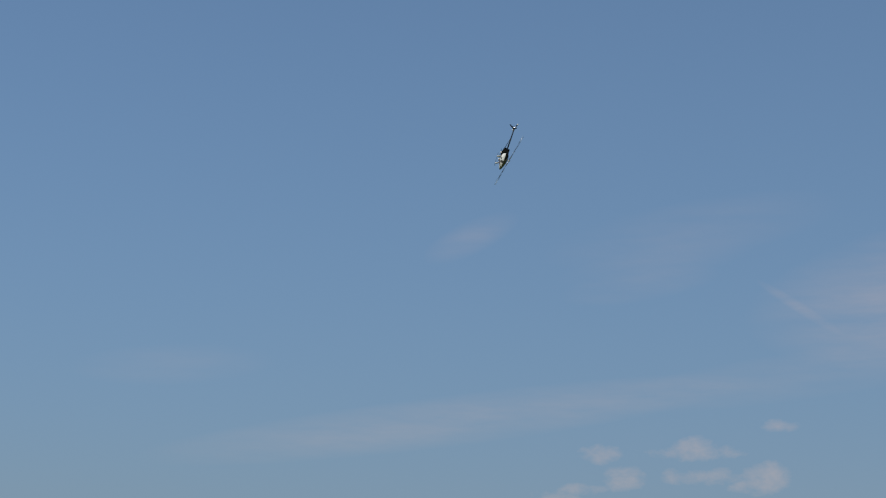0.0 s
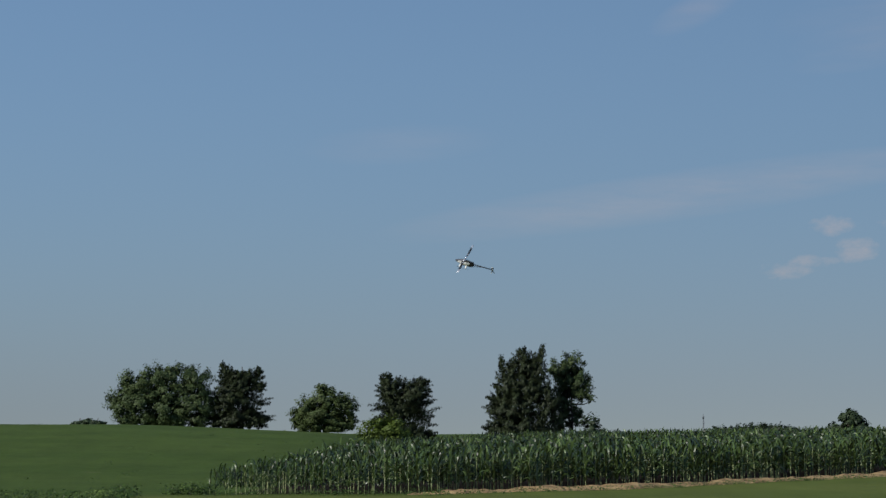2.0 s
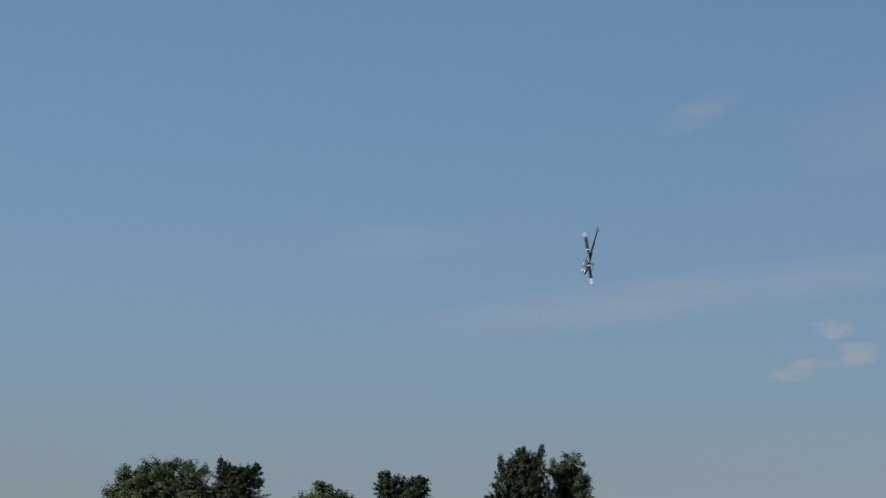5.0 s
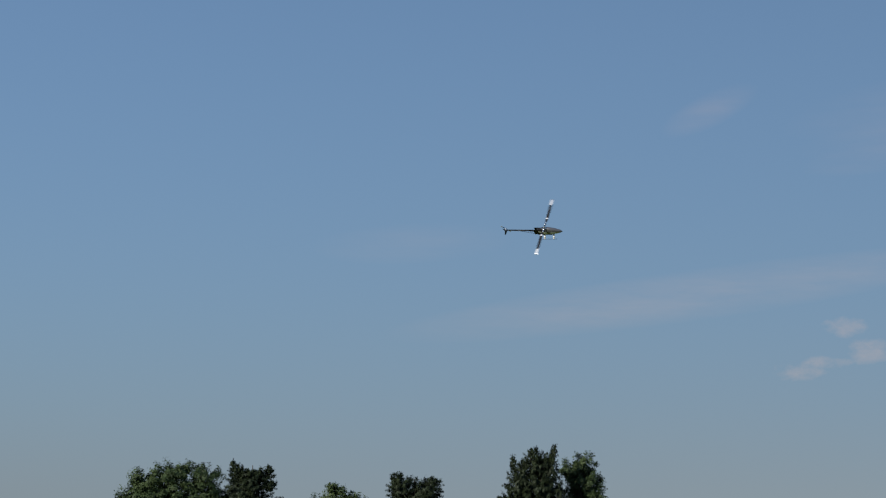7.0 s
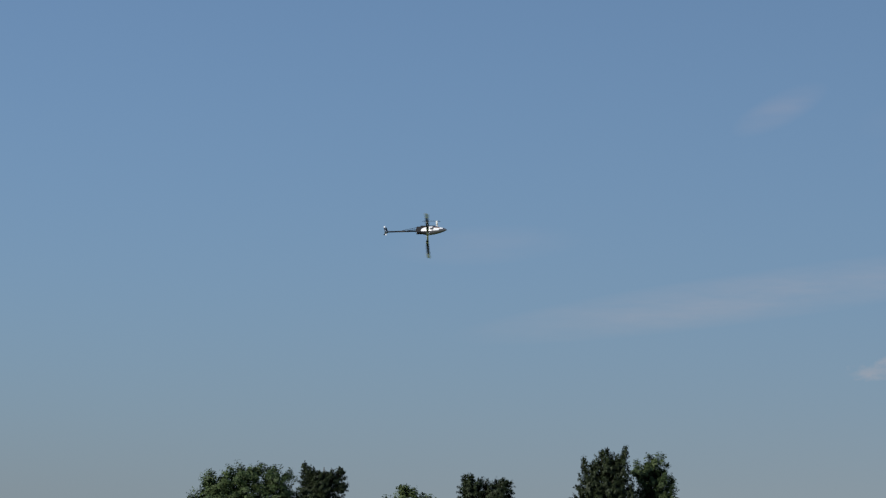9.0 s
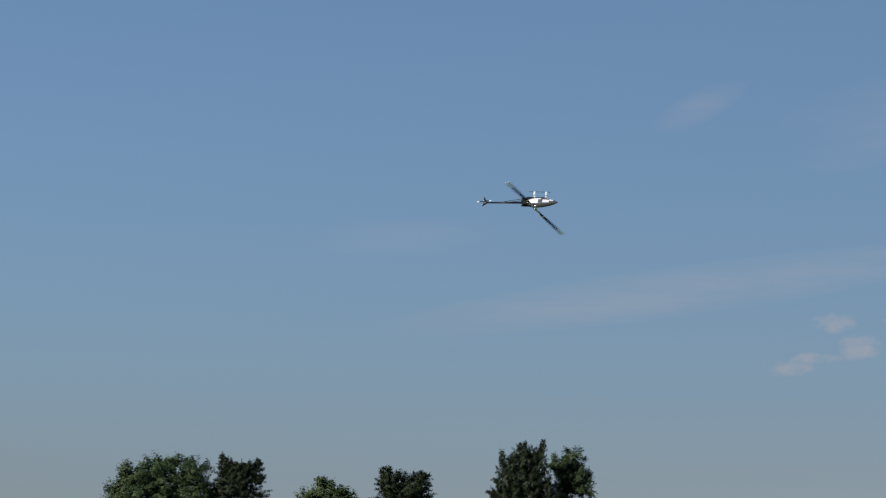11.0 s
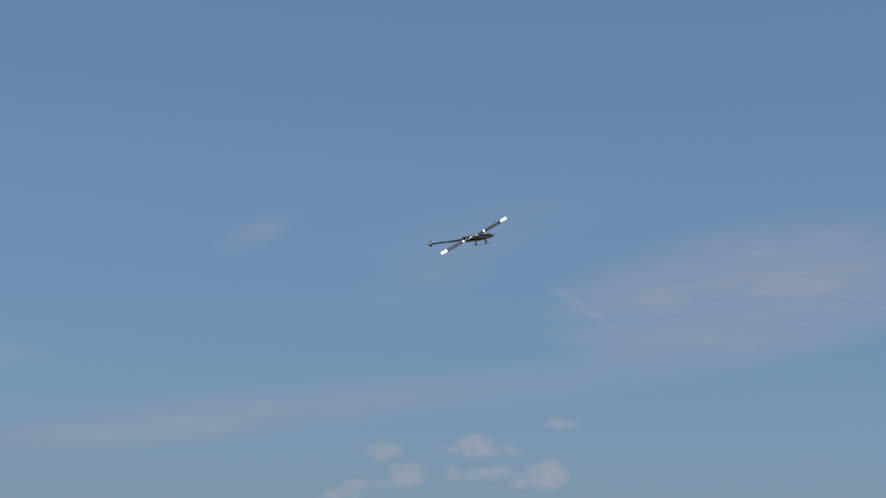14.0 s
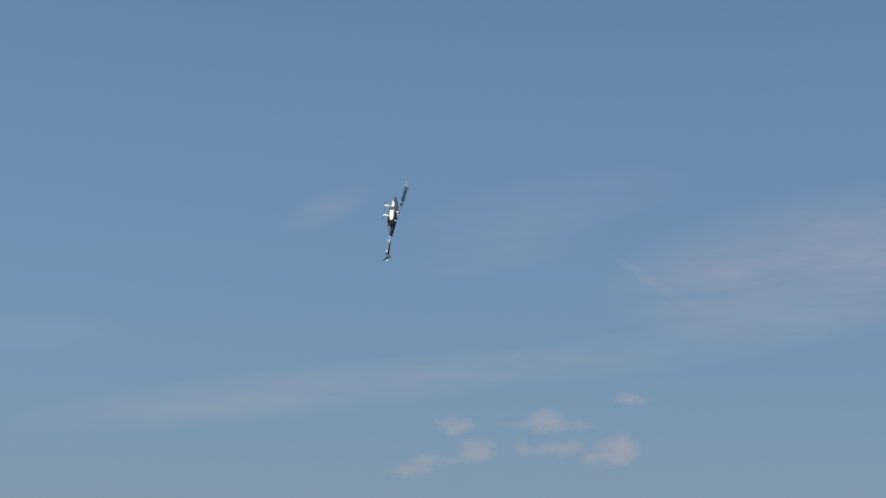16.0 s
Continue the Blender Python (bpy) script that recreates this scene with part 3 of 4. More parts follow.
def build_mast():
    az, dist = 8.57, 1000.0
    x, y = dist * math.sin(radians(az)), dist * math.cos(radians(az))
    z = float(ground_z(x, y))
    root = new("radio_mast")
    root.location = (x, y, z)
    h = 1.65 - z + at_deg(dist, 0.43)
    bm = bmesh.new()
    for k in range(3):
        a = k * 2.094
        tube(bm, (0.55 * math.cos(a), 0.55 * math.sin(a), 0), (0.22 * math.cos(a), 0.22 * math.sin(a), h * 0.86), 0.12, 0.08, 6)
    for i in range(14):
        t0, t1 = i / 14, (i + 1) / 14
        for k in range(3):
            a, b2 = k * 2.094, (k + 1) * 2.094
            r0, r1 = 0.55 - 0.33 * t0, 0.55 - 0.33 * t1
            tube(bm, (r0 * math.cos(a), r0 * math.sin(a), h * 0.86 * t0), (r1 * math.cos(b2), r1 * math.sin(b2), h * 0.86 * t1), 0.05, None, 5)
    part("lattice", bm, M_STEEL, root)
    bm = bmesh.new()
    tube(bm, (0, 0, h * 0.85), (0, 0, h), 0.16, 0.08, 8)
    tube(bm, (0, 0, h * 0.86), (0, 0, h * 0.93), 0.45, 0.45, 10)
    part("antenna", bm, M_STEEL, root)
    tagged(root, "thin grey steel mast on the horizon", "mast")


build_mast()

# ---------------------------------------------------------------- corn field
FRONT_X = [-7.9, 0.6, 9.6, 21.2, 60.0]
FRONT_Y = [81.2, 81.0, 88.0, 100.8, 140.0]


def corn_height(x):
    return np.interp(x, [-7.6, -4.0, 2.0, 10.0], [1.04, 1.18, 1.49, 1.79])


def corn_leaf(rng, z, length, az, rise, lean=1.0):
    """One arching, twisting leaf blade as a strip; points in plant space."""
    n = 6
    v, f = [], []
    out = Vector((math.cos(az), math.sin(az), 0))
    side = Vector((-math.sin(az), math.cos(az), 0))
    t0, t1 = rng.uniform(-0.7, 0.7), rng.uniform(-1.1, 1.1)
    pts = []
    for i in range(n):
        t = i / (n - 1)
        pts.append(out * length * lean * (0.12 * t + 0.56 * t ** 1.4) + Vector((0, 0, z + length * rise * (1.2 * t - (0.1 + 0.68 * lean) * t ** 2.6))))
    for i in range(n):
        t = i / (n - 1)
        w = 0.042 * (math.sin(math.pi * min(1.0, t * 0.9 + 0.14)) ** 0.8) + 0.003
        tan = (pts[min(i + 1, n - 1)] - pts[max(i - 1, 0)]).normalized()
        up = tan.cross(side)
        a = t0 + t1 * t
        d = (side * math.cos(a) + up * math.sin(a)) * w
        v += [tuple(pts[i] + d), tuple(pts[i] - d)]
    for i in range(n - 1):
        f.append((2 * i, 2 * i + 1, 2 * i + 3, 2 * i + 2))
    return v, f


def corn_variant(seed, height=1.8):
    """Stalk segments and a list of leaves for one plant."""
    rng = random.Random(seed)
    leaves = []
    n = 10
    base = rng.uniform(0, 6.28)
    for i in range(n):
        t = i / (n - 1)
        z = height * (0.18 + 0.56 * t)
        ln = 0.95 * (1 - 0.4 * abs(t - 0.5)) * rng.uniform(0.8, 1.15)
        leaves.append(corn_leaf(rng, z, ln, base + i * math.pi + rng.uniform(-0.5, 0.5), 0.62 + 0.5 * t + rng.uniform(-0.1, 0.2), rng.uniform(0.8, 1.2) if i < n - 3 else rng.uniform(0.45, 1.0)))
    return leaves


def build_corn():
    variants = [corn_variant(100 + k) for k in range(7)]
    # the outer rows, plant by plant
    protos = []
    for k in range(6):
        bm = bmesh.new()
        tube(bm, (0, 0, -0.1), (0.01, 0, 0.9), 0.023, 0.018, 6)
        tube(bm, (0.01, 0, 0.9), (0.0, 0.01, 1.62), 0.018, 0.007, 6)
        stalk = part("corn_plant", bm, M_STALK, None)
        for v, f in variants[k]:
            leaf = new("leaf", mesh_of("leaf", v, f, [M_CORN], smooth=True))
            leaf.parent = stalk
        tagged(stalk, "green corn plant with long arching leaves", "corn plant", "corn plants along the field edge")
        protos.append(stalk)
    rng = random.Random(9)
    x = -7.75
    k = 0
    while x < 24.5:
        y = float(np.interp(x, FRONT_X, FRONT_Y)) + rng.uniform(-0.12, 0.12)
        h = float(corn_height(x)) / 1.8 * rng.uniform(0.88, 1.08)
        m = Matrix.Translation((x, y, float(ground_z(x, y)))) @ Matrix.Rotation(rng.uniform(0, 6.28), 4, "Z") @ Matrix.Rotation(rng.uniform(-0.06, 0.06), 4, "X")
        ob = protos[k] if k < 6 else copy_thing(protos[k % 6], m)
        ob.matrix_basis = m @ Matrix.Diagonal((h, h, h, 1))
        k += 1
        x += rng.uniform(0.24, 0.52)
    # the rest of the field, thinning with distance
    nrng = np.random.default_rng(4)
    V, F, S = [], [], []
    count = 0
    packs = []
    for v in variants:
        pv = np.array([p for l, _ in v for p in l])
        pf = []
        o = 0
        for l, fa in v:
            pf += [[i + o for i in q] for q in fa]
            o += len(l)
        packs.append((pv, np.array(pf)))
    rows = 0
    d = 0.7
    while d < 230:
        gap = 0.36 if d < 7 else 0.36 + 0.011 * (d - 7)
        left = -7.65 + 5.4 * min(1.0, d / 70.0) + 0.9 * min(1.0, d / 12.0)
        right = 26 + d * 0.55
        xs = np.arange(left, right, gap)
        xs = xs + nrng.uniform(-0.3, 0.3, len(xs)) * gap
        ys = np.interp(xs, FRONT_X, FRONT_Y) + d + nrng.uniform(-0.15, 0.15, len(xs))
        zs = ground_z(xs, ys)
        hs = corn_height(xs + d * 0.3) / 1.8 * nrng.uniform(*((0.9, 1.1) if d < 12 else (0.88, 1.07)), len(xs))
        for x, y, z, h in zip(xs, ys, zs, hs):
            pv, pf = packs[nrng.integers(0, 7)]
            if d > 12:
                # only the upper leaves show
                pv, pf = pv[-60:], pf[-25:] - (len(pv) - 60)
            a = nrng.uniform(0, 6.28)
            c, s = math.cos(a) * h, math.sin(a) * h
            q = np.stack([pv[:, 0] * c - pv[:, 1] * s + x, pv[:, 0] * s + pv[:, 1] * c + y, pv[:, 2] * h + z], 1)
            V.append(q)
            F.append(pf + count)
            count += len(q)
        d += 0.76 if d < 20 else 0.76 + 0.012 * (d - 20)
    V, F = np.concatenate(V), np.concatenate(F)
    me = bpy.data.meshes.new("corn_field")
    me.vertices.add(len(V))
    me.vertices.foreach_set("co", V.ravel())
    me.loops.add(F.size)
    me.loops.foreach_set("vertex_index", F.ravel().astype(np.int32))
    me.polygons.add(len(F))
    me.polygons.foreach_set("loop_start", np.arange(0, F.size, 4, dtype=np.int32))
    me.materials.append(M_CORN)
    me.update(calc_edges=True)
    tagged(new("corn_field", me), "dense field of tall green corn", "corn field", kind="stuff")
    # stalks of the rows just behind the edge
    bm = bmesh.new()
    for i in range(260):
        x = rng.uniform(-7.2, 25)
        y = float(np.interp(x, FRONT_X, FRONT_Y)) + rng.choice((0.76, 1.52, 2.28))
        z = float(ground_z(x, y))
        tube(bm, (x, y, z - 0.1), (x + rng.uniform(-0.05, 0.05), y, z + float(corn_height(x)) * 0.8), 0.017, 0.008, 5, caps=False)
    ob = part("corn_stalks", bm, M_STALK, None)
    tagged(ob, "pale green corn stalks standing in rows", "corn stalks", kind="stuff")


def build_soil():
    """A low bank of dry soil along the foot of the corn."""
    nx, ny = 240, 9
    V, F = [], []
    for i in range(nx):
        x = 0.2 + i * 0.115
        y0 = float(np.interp(x, FRONT_X, FRONT_Y))
        grow = min(1.0, i / 30.0) * (0.6 + 0.5 * noise.noise(Vector((x * 0.35, 0, 0))))
        for j in range(ny):
            t = j / (ny - 1)
            y = y0 + 0.25 - t * 3.0 * (0.5 + 0.4 * grow)
            h = 0.33 * grow * math.sin(math.pi * t) ** 0.8 * (0.8 + 0.7 * noise.noise(Vector((x * 0.9, t * 2.2, 3)))) + 0.05 * noise.noise(Vector((x * 3.1, t * 6, 7)))
            V.append((x, y, float(ground_z(x, y)) + h - (0.03 if j in (0, ny - 1) else -0.01)))
    for i in range(nx - 1):
        for j in range(ny - 1):
            a = i * ny + j
            F.append((a, a + 1, a + ny + 1, a + ny))
    ob = new("soil_bank", mesh_of("soil_bank", V, F, [M_SOIL], smooth=True))
    tagged(ob, "low bank of dry tan soil along the corn", "soil", kind="stuff")


def weed_patch(name, spots, rng, size, label):
    """Broad-leaved weeds: upright tufts of small leaves."""
    P, N = [], []
    for x, y, h in spots:
        z = float(ground_z(x, y))
        n = int(10 + 16 * h)
        q = rng.normal(0, 1, (n, 3)) * (0.16 + 0.2 * h, 0.16 + 0.2 * h, 0.0)
        q[:, 2] = rng.uniform(0.05, 1.0, n) * h
        P.append(q + (x, y, z))
        N.append(np.tile((0, -0.4, 0.8), (n, 1)))
    v, f = leaf_cards(rng, np.concatenate(P), np.concatenate(N), size)
    ob = new(name, mesh_of(name, v.tolist(), f.tolist(), [M_WEED]))
    return tagged(ob, label, "weeds", kind="stuff")


def build_weeds():
    rng = np.random.default_rng(21)
    spots = []
    for i in range(650):
        az = rng.uniform(-15.5, -7.6)
        front = np.interp(az, [-15.5, -9.0, -7.5], [50.0, 66.0, 79.5])
        back = np.interp(az, [-15.5, -9.5, -7.5], [95.0, 86.0, 81.5])
        d = front + (back - front) * rng.random() ** 1.5
        h = 0.42 * rng.uniform(0.3, 1.35) * (1.0 if d < front + 5 else 0.4)
        spots.append((d * math.sin(radians(az)), d * math.cos(radians(az)), h))
    weed_patch("weed_strip", spots, rng, 0.075, "strip of broad-leaved green weeds beside the lawn")
    spots = [(-7.8 - rng.random() * 1.7, 82.4 + rng.normal(0, 0.5), rng.uniform(0.22, 0.55)) for i in range(75)]
    weed_patch("weed_clump", spots, rng, 0.07, "clump of green weeds beside the corn")
    spots = []
    for i in range(45):
        x, y = rng.uniform(-40, -4), rng.uniform(92, 165)
        spots.append((x, y, rng.uniform(0.1, 0.3)))
    weed_patch("scattered_weeds", spots, rng, 0.07, "scattered weeds standing in the green field")
    spots = [(float(x), float(np.interp(x, FRONT_X, FRONT_Y)) - rng.uniform(0.2, 0.9), rng.uniform(0.1, 0.3)) for x in rng.uniform(-7.5, 1.5, 90)]
    spots += [(float(x), float(np.interp(x, FRONT_X, FRONT_Y)) - rng.uniform(1.1, 3.0), rng.uniform(0.06, 0.2)) for x in rng.uniform(0.5, 25, 260)]
    weed_patch("edge_grass", spots, rng, 0.05, "tufts of long grass along the corn edge")


build_soil()
build_weeds()
build_corn()

# ---------------------------------------------------------------- model helicopter
HELI_ROOT = new("model_helicopter")
tagged(HELI_ROOT, "white and dark grey radio-controlled model helicopter in flight", "helicopter")
ROTOR_R = 0.79


def ring_body(bm, rings, seg=20, mats=None):
    """Skin over oval rings (x, centre z, half width, half height, power)."""
    loops = []
    for x, zc, w, h in rings:
        loops.append([bm.verts.new((x, w * math.cos(a), zc + h * math.sin(a))) for a in [2 * math.pi * k / seg for k in range(seg)]])
    for i in range(len(loops) - 1):
        for k in range(seg):
            f = bm.faces.new((loops[i][k], loops[i][(k + 1) % seg], loops[i + 1][(k + 1) % seg], loops[i + 1][k]))
            if mats:
                f.material_index = mats(i, k / seg, f)
    for l, flip in ((loops[0], False), (loops[-1], True)):
        bm.faces.new(l[::-1] if not flip else l)
    bmesh.ops.recalc_face_normals(bm, faces=bm.faces[:])


def blade_mesh(root_r, tip_r, chord, white_from, bands):
    """A rotor blade along +X with a thin airfoil; white tip and bands on top."""
    bm = bmesh.new()
    n = 22
    prof = [(-0.30, 0.0), (-0.22, 0.062), (0.05, 0.07), (0.45, 0.035), (0.70, 0.0), (0.45, -0.030), (0.05, -0.05), (-0.22, -0.045)]
    rows = []
    for i in range(n):
        t = i / (n - 1)
        r = root_r + (tip_r - root_r) * t
        c = chord * (0.55 + 0.45 * min(1.0, t * 7)) * (1.0 if t < 0.97 else 0.86)
        rows.append([bm.verts.new((r, -u * c, v * c)) for u, v in prof])
    for i in range(n - 1):
        t = (i + 0.5) / (n - 1)
        for k in range(8):
            f = bm.faces.new((rows[i][k], rows[i][(k + 1) % 8], rows[i + 1][(k + 1) % 8], rows[i + 1][k]))
            top = k < 4
            white = t > white_from or (top and any(a < t < b for a, b in bands))
            f.material_index = 1 if white else 0
    bm.faces.new(rows[0])
    bm.faces.new(rows[-1][::-1])
    bmesh.ops.recalc_face_normals(bm, faces=bm.faces[:])
    return bm


def build_helicopter():
    root = HELI_ROOT
    AFT = Matrix.Translation((-0.06, 0, 0))
    # canopy: white, with a dark grey top and nose and a red flash
    bm = bmesh.new()

    def paint(i, a, f):
        x = f.calc_center_median().x
        if 0.71 < a < 0.79 and x < 0.16:
            return 3
        if 0.08 < a < 0.42 and x < 0.03:
            return 3
        if x > 0.37 or (a < 0.5 and x > 0.29):
            return 1
        if 0.06 < a < 0.44 and x > 0.06:
            return 1
        if 0.10 < x - 0.25 * abs((a if a < 0.5 else a - 1.0) if 0.25 > a or a > 0.75 else 0.5 - a) < 0.16:
            return 1
        if 0.18 < x < 0.30 and (0.56 < a < 0.64 or 0.86 < a < 0.94):
            return 2
        return 0

    ring_body(bm, [(-0.13, -0.135, 0.030, 0.045), (-0.09, -0.135, 0.048, 0.075), (-0.02, -0.138, 0.062, 0.095), (0.06, -0.142, 0.070, 0.103), (0.10, -0.144, 0.071, 0.101), (0.14, -0.146, 0.070, 0.098),
                   (0.18, -0.148, 0.068, 0.093), (0.22, -0.150, 0.064, 0.086), (0.26, -0.1525, 0.059, 0.077), (0.30, -0.155, 0.053, 0.068), (0.37, -0.160, 0.038, 0.047), (0.42, -0.163, 0.022, 0.027), (0.45, -0.165, 0.006, 0.008)], 24, paint)
    bm.transform(AFT)
    part("canopy", bm, [M_WHITE, M_GREY, M_RED, M_CARBON], root, "glossy white canopy with dark grey nose")
    # open rear frame
    bm = bmesh.new()
    for y in (-0.035, 0.035):
        block(bm, (-0.10, y, -0.15), (0.26, 0.004, 0.15), 0.001)
        block(bm, (0.02, y, -0.235), (0.34, 0.004, 0.03), 0.001)
    block(bm, (-0.10, 0, -0.10), (0.10, 0.066, 0.03), 0.004)
    block(bm, (-0.13, 0, -0.19), (0.08, 0.066, 0.03), 0.004)
    bm.transform(AFT)
    part("frame", bm, M_CARBON, root, "black carbon side frames", smooth=False)
    bm = bmesh.new()
    tube(bm, (-0.03, 0, -0.23), (-0.03, 0, -0.16), 0.032, 0.032, 16)
    block(bm, (0.10, 0, -0.215), (0.22, 0.05, 0.045), 0.006)
    bm.transform(AFT)
    part("battery", bm, M_CARBON, root, "dark battery pack under the frame")
    # tail
    bm = bmesh.new()
    tube(bm, (-0.14, 0, -0.135), (-0.92, 0, -0.115), 0.017, 0.015, 12)
    bm.transform(AFT)
    part("tail_boom", bm, M_CARBON, root, "slim black tail boom")
    for s in (-1, 1):
        bm = bmesh.new()
        tube(bm, (-0.15, 0.03 * s, -0.225), (-0.56, 0.012 * s, -0.135), 0.005, None, 6)
        bm.transform(AFT)
        part("boom_strut", bm, M_CARBON, root)
    bm = bmesh.new()
    pts = [(-0.88, -0.112), (-0.955, -0.045), (-0.975, -0.045), (-0.942, -0.12), (-0.985, -0.255), (-0.965, -0.255), (-0.885, -0.13)]
    for y in (-0.003, 0.003):
        vs = [bm.verts.new((x, y - 0.018, z)) for x, z in pts]
        bm.faces.new(vs if y > 0 else vs[::-1])
    bm.verts.ensure_lookup_table()
    k = len(pts)
    for i in range(k):
        bm.faces.new((bm.verts[i], bm.verts[(i + 1) % k], bm.verts[k + (i + 1) % k], bm.verts[k + i]))
    bmesh.ops.recalc_face_normals(bm, faces=bm.faces[:])
    bm.transform(AFT)
    part("tail_fin", bm, M_CARBON, root, "black swept tail fin", smooth=False)
    bm = bmesh.new()
    block(bm, (-0.925, 0.0, -0.115), (0.06, 0.034, 0.042), 0.005)
    bm.transform(AFT)
    part("tail_gearbox", bm, M_ALU, root, "bright tail gearbox")
    # landing gear
    for s in (-1, 1):
        bm = bmesh.new()
        tube(bm, (-0.10, 0.115 * s, -0.305), (0.28, 0.115 * s, -0.305), 0.004, None, 8)
        tube(bm, (0.28, 0.115 * s, -0.305), (0.31, 0.115 * s, -0.29), 0.006, 0.004, 8)
        bm.transform(AFT)
        part("skid", bm, M_CARBON, root, "thin dark landing skid")
    for x in (0.01, 0.23):
        for s in (-1, 1):
            bm = bmesh.new()
            pts = [(0.03, -0.235), (0.07, -0.250), (0.103, -0.280), (0.115, -0.307)]
            for (y0, z0), (y1, z1) in zip(pts[:-1], pts[1:]):
                d = Vector((0, (y1 - y0) * s, z1 - z0))
                m = Matrix.Translation((x, (y0 + y1) / 2 * s, (z0 + z1) / 2)) @ d.to_track_quat("Z", "X").to_matrix().to_4x4()
                block(bm, (0, 0, 0), (0.013, 0.042, d.length * 1.12), 0.002, m)
            bm.transform(AFT)
            part("skid_strut", bm, M_PLASTIC, root, "white plastic landing strut")
    # mast and swashplate
    bm = bmesh.new()
    tube(bm, (0, 0, -0.10), (0, 0, 0.02), 0.007, None, 10)
    tube(bm, (0, 0, -0.052), (0, 0, -0.036), 0.034, 0.034, 18)
    for k in range(3):
        a = k * 2.094 + 0.5
        tube(bm, (0.034 * math.cos(a), 0.034 * math.sin(a), -0.044), (0.05 * math.cos(a), 0.05 * math.sin(a), -0.12), 0.003, None, 6)
    part("mast", bm, M_ALU, root, "bright rotor mast and swashplate")
    # main rotor
    bm = bmesh.new()
    block(bm, (0, 0, 0.0), (0.085, 0.040, 0.034), 0.006)
    tube(bm, (0, 0, 0), (0, 0, 0.032), 0.018, 0.012, 12)
    for s in (-1, 1):
        tube(bm, (0.04 * s, 0, 0), (0.105 * s, 0, 0), 0.017, 0.015, 12)
        block(bm, (0.128 * s, 0, 0), (0.06, 0.034, 0.024), 0.005)
        tube(bm, (0.07 * s, 0.0, 0), (0.07 * s, -0.045 * s, 0), 0.006, None, 6)
    rotor = part("main_rotor", bm, M_ALU, root, "bright metal rotor head")
    for s in (0, 1):
        ob = part("rotor_blade", blade_mesh(0.13, ROTOR_R, 0.064, 0.76, ((0.12, 0.17),)), [M_CARBON, M_TIP], rotor, "black rotor blade with a white tip")
        ob.rotation_euler = (0, 0, math.pi * s)
    # tail rotor
    bm = bmesh.new()
    tube(bm, (0, -0.012, 0), (0, 0.014, 0), 0.011, None, 10)
    block(bm, (0, 0, 0), (0.05, 0.012, 0.014), 0.002)
    tail = part("tail_rotor", bm, M_ALU, root, "tail rotor hub")
    tail.location = (-0.99, 0.038, -0.115)
    for s in (0, 1):
        bm = blade_mesh(0.025, 0.135, 0.028, 0.62, ())
        bmesh.ops.rotate(bm, verts=bm.verts, matrix=Matrix.Rotation(math.pi / 2, 3, "X"))
        ob = part("tail_blade", bm, [M_CARBON, M_WHITE], tail, "black tail blade with a white tip")
        ob.rotation_euler = (0, math.pi * s, 0)
    return rotor, tail


MAIN_ROTOR, TAIL_ROTOR = build_helicopter()



def build_insect():
    root = new("flying_insect")
    bm = bmesh.new()
    ring_body(bm, [(-0.0042, 0, 0.0006, 0.0006), (-0.003, 0, 0.0020, 0.0021), (-0.001, 0, 0.0027, 0.0028), (0.0008, 0.0002, 0.0026, 0.0027), (0.002, 0.0002, 0.0018, 0.0018), (0.0026, 0, 0.0019, 0.0018), (0.0034, 0, 0.0010, 0.0010)], 12)
    part("body", bm, M_CARBON, root)
    for k in (-1, 1):
        bm = bmesh.new()
        pts = [(0.001, 0.0008), (0.0012, 0.004), (-0.001, 0.0062), (-0.0032, 0.005), (-0.0015, 0.001)]
        lo = [bm.verts.new((x, y * k, 0.0012)) for x, y in pts]
        hi = [bm.verts.new((x, y * k, 0.00128)) for x, y in pts]
        bm.faces.new(lo)
        bm.faces.new(hi[::-1])
        for i in range(5):
            bm.faces.new((lo[i], lo[(i + 1) % 5], hi[(i + 1) % 5], hi[i]))
        bmesh.ops.recalc_face_normals(bm, faces=bm.faces[:])
        part("wing", bm, M_GREY, root, smooth=False)
    return tagged(root, "small dark insect flying past close by", "insect")


INSECT = build_insect()
SECOND_INSECT = copy_thing(INSECT, pose(-1.4, 6.0, 1.0))
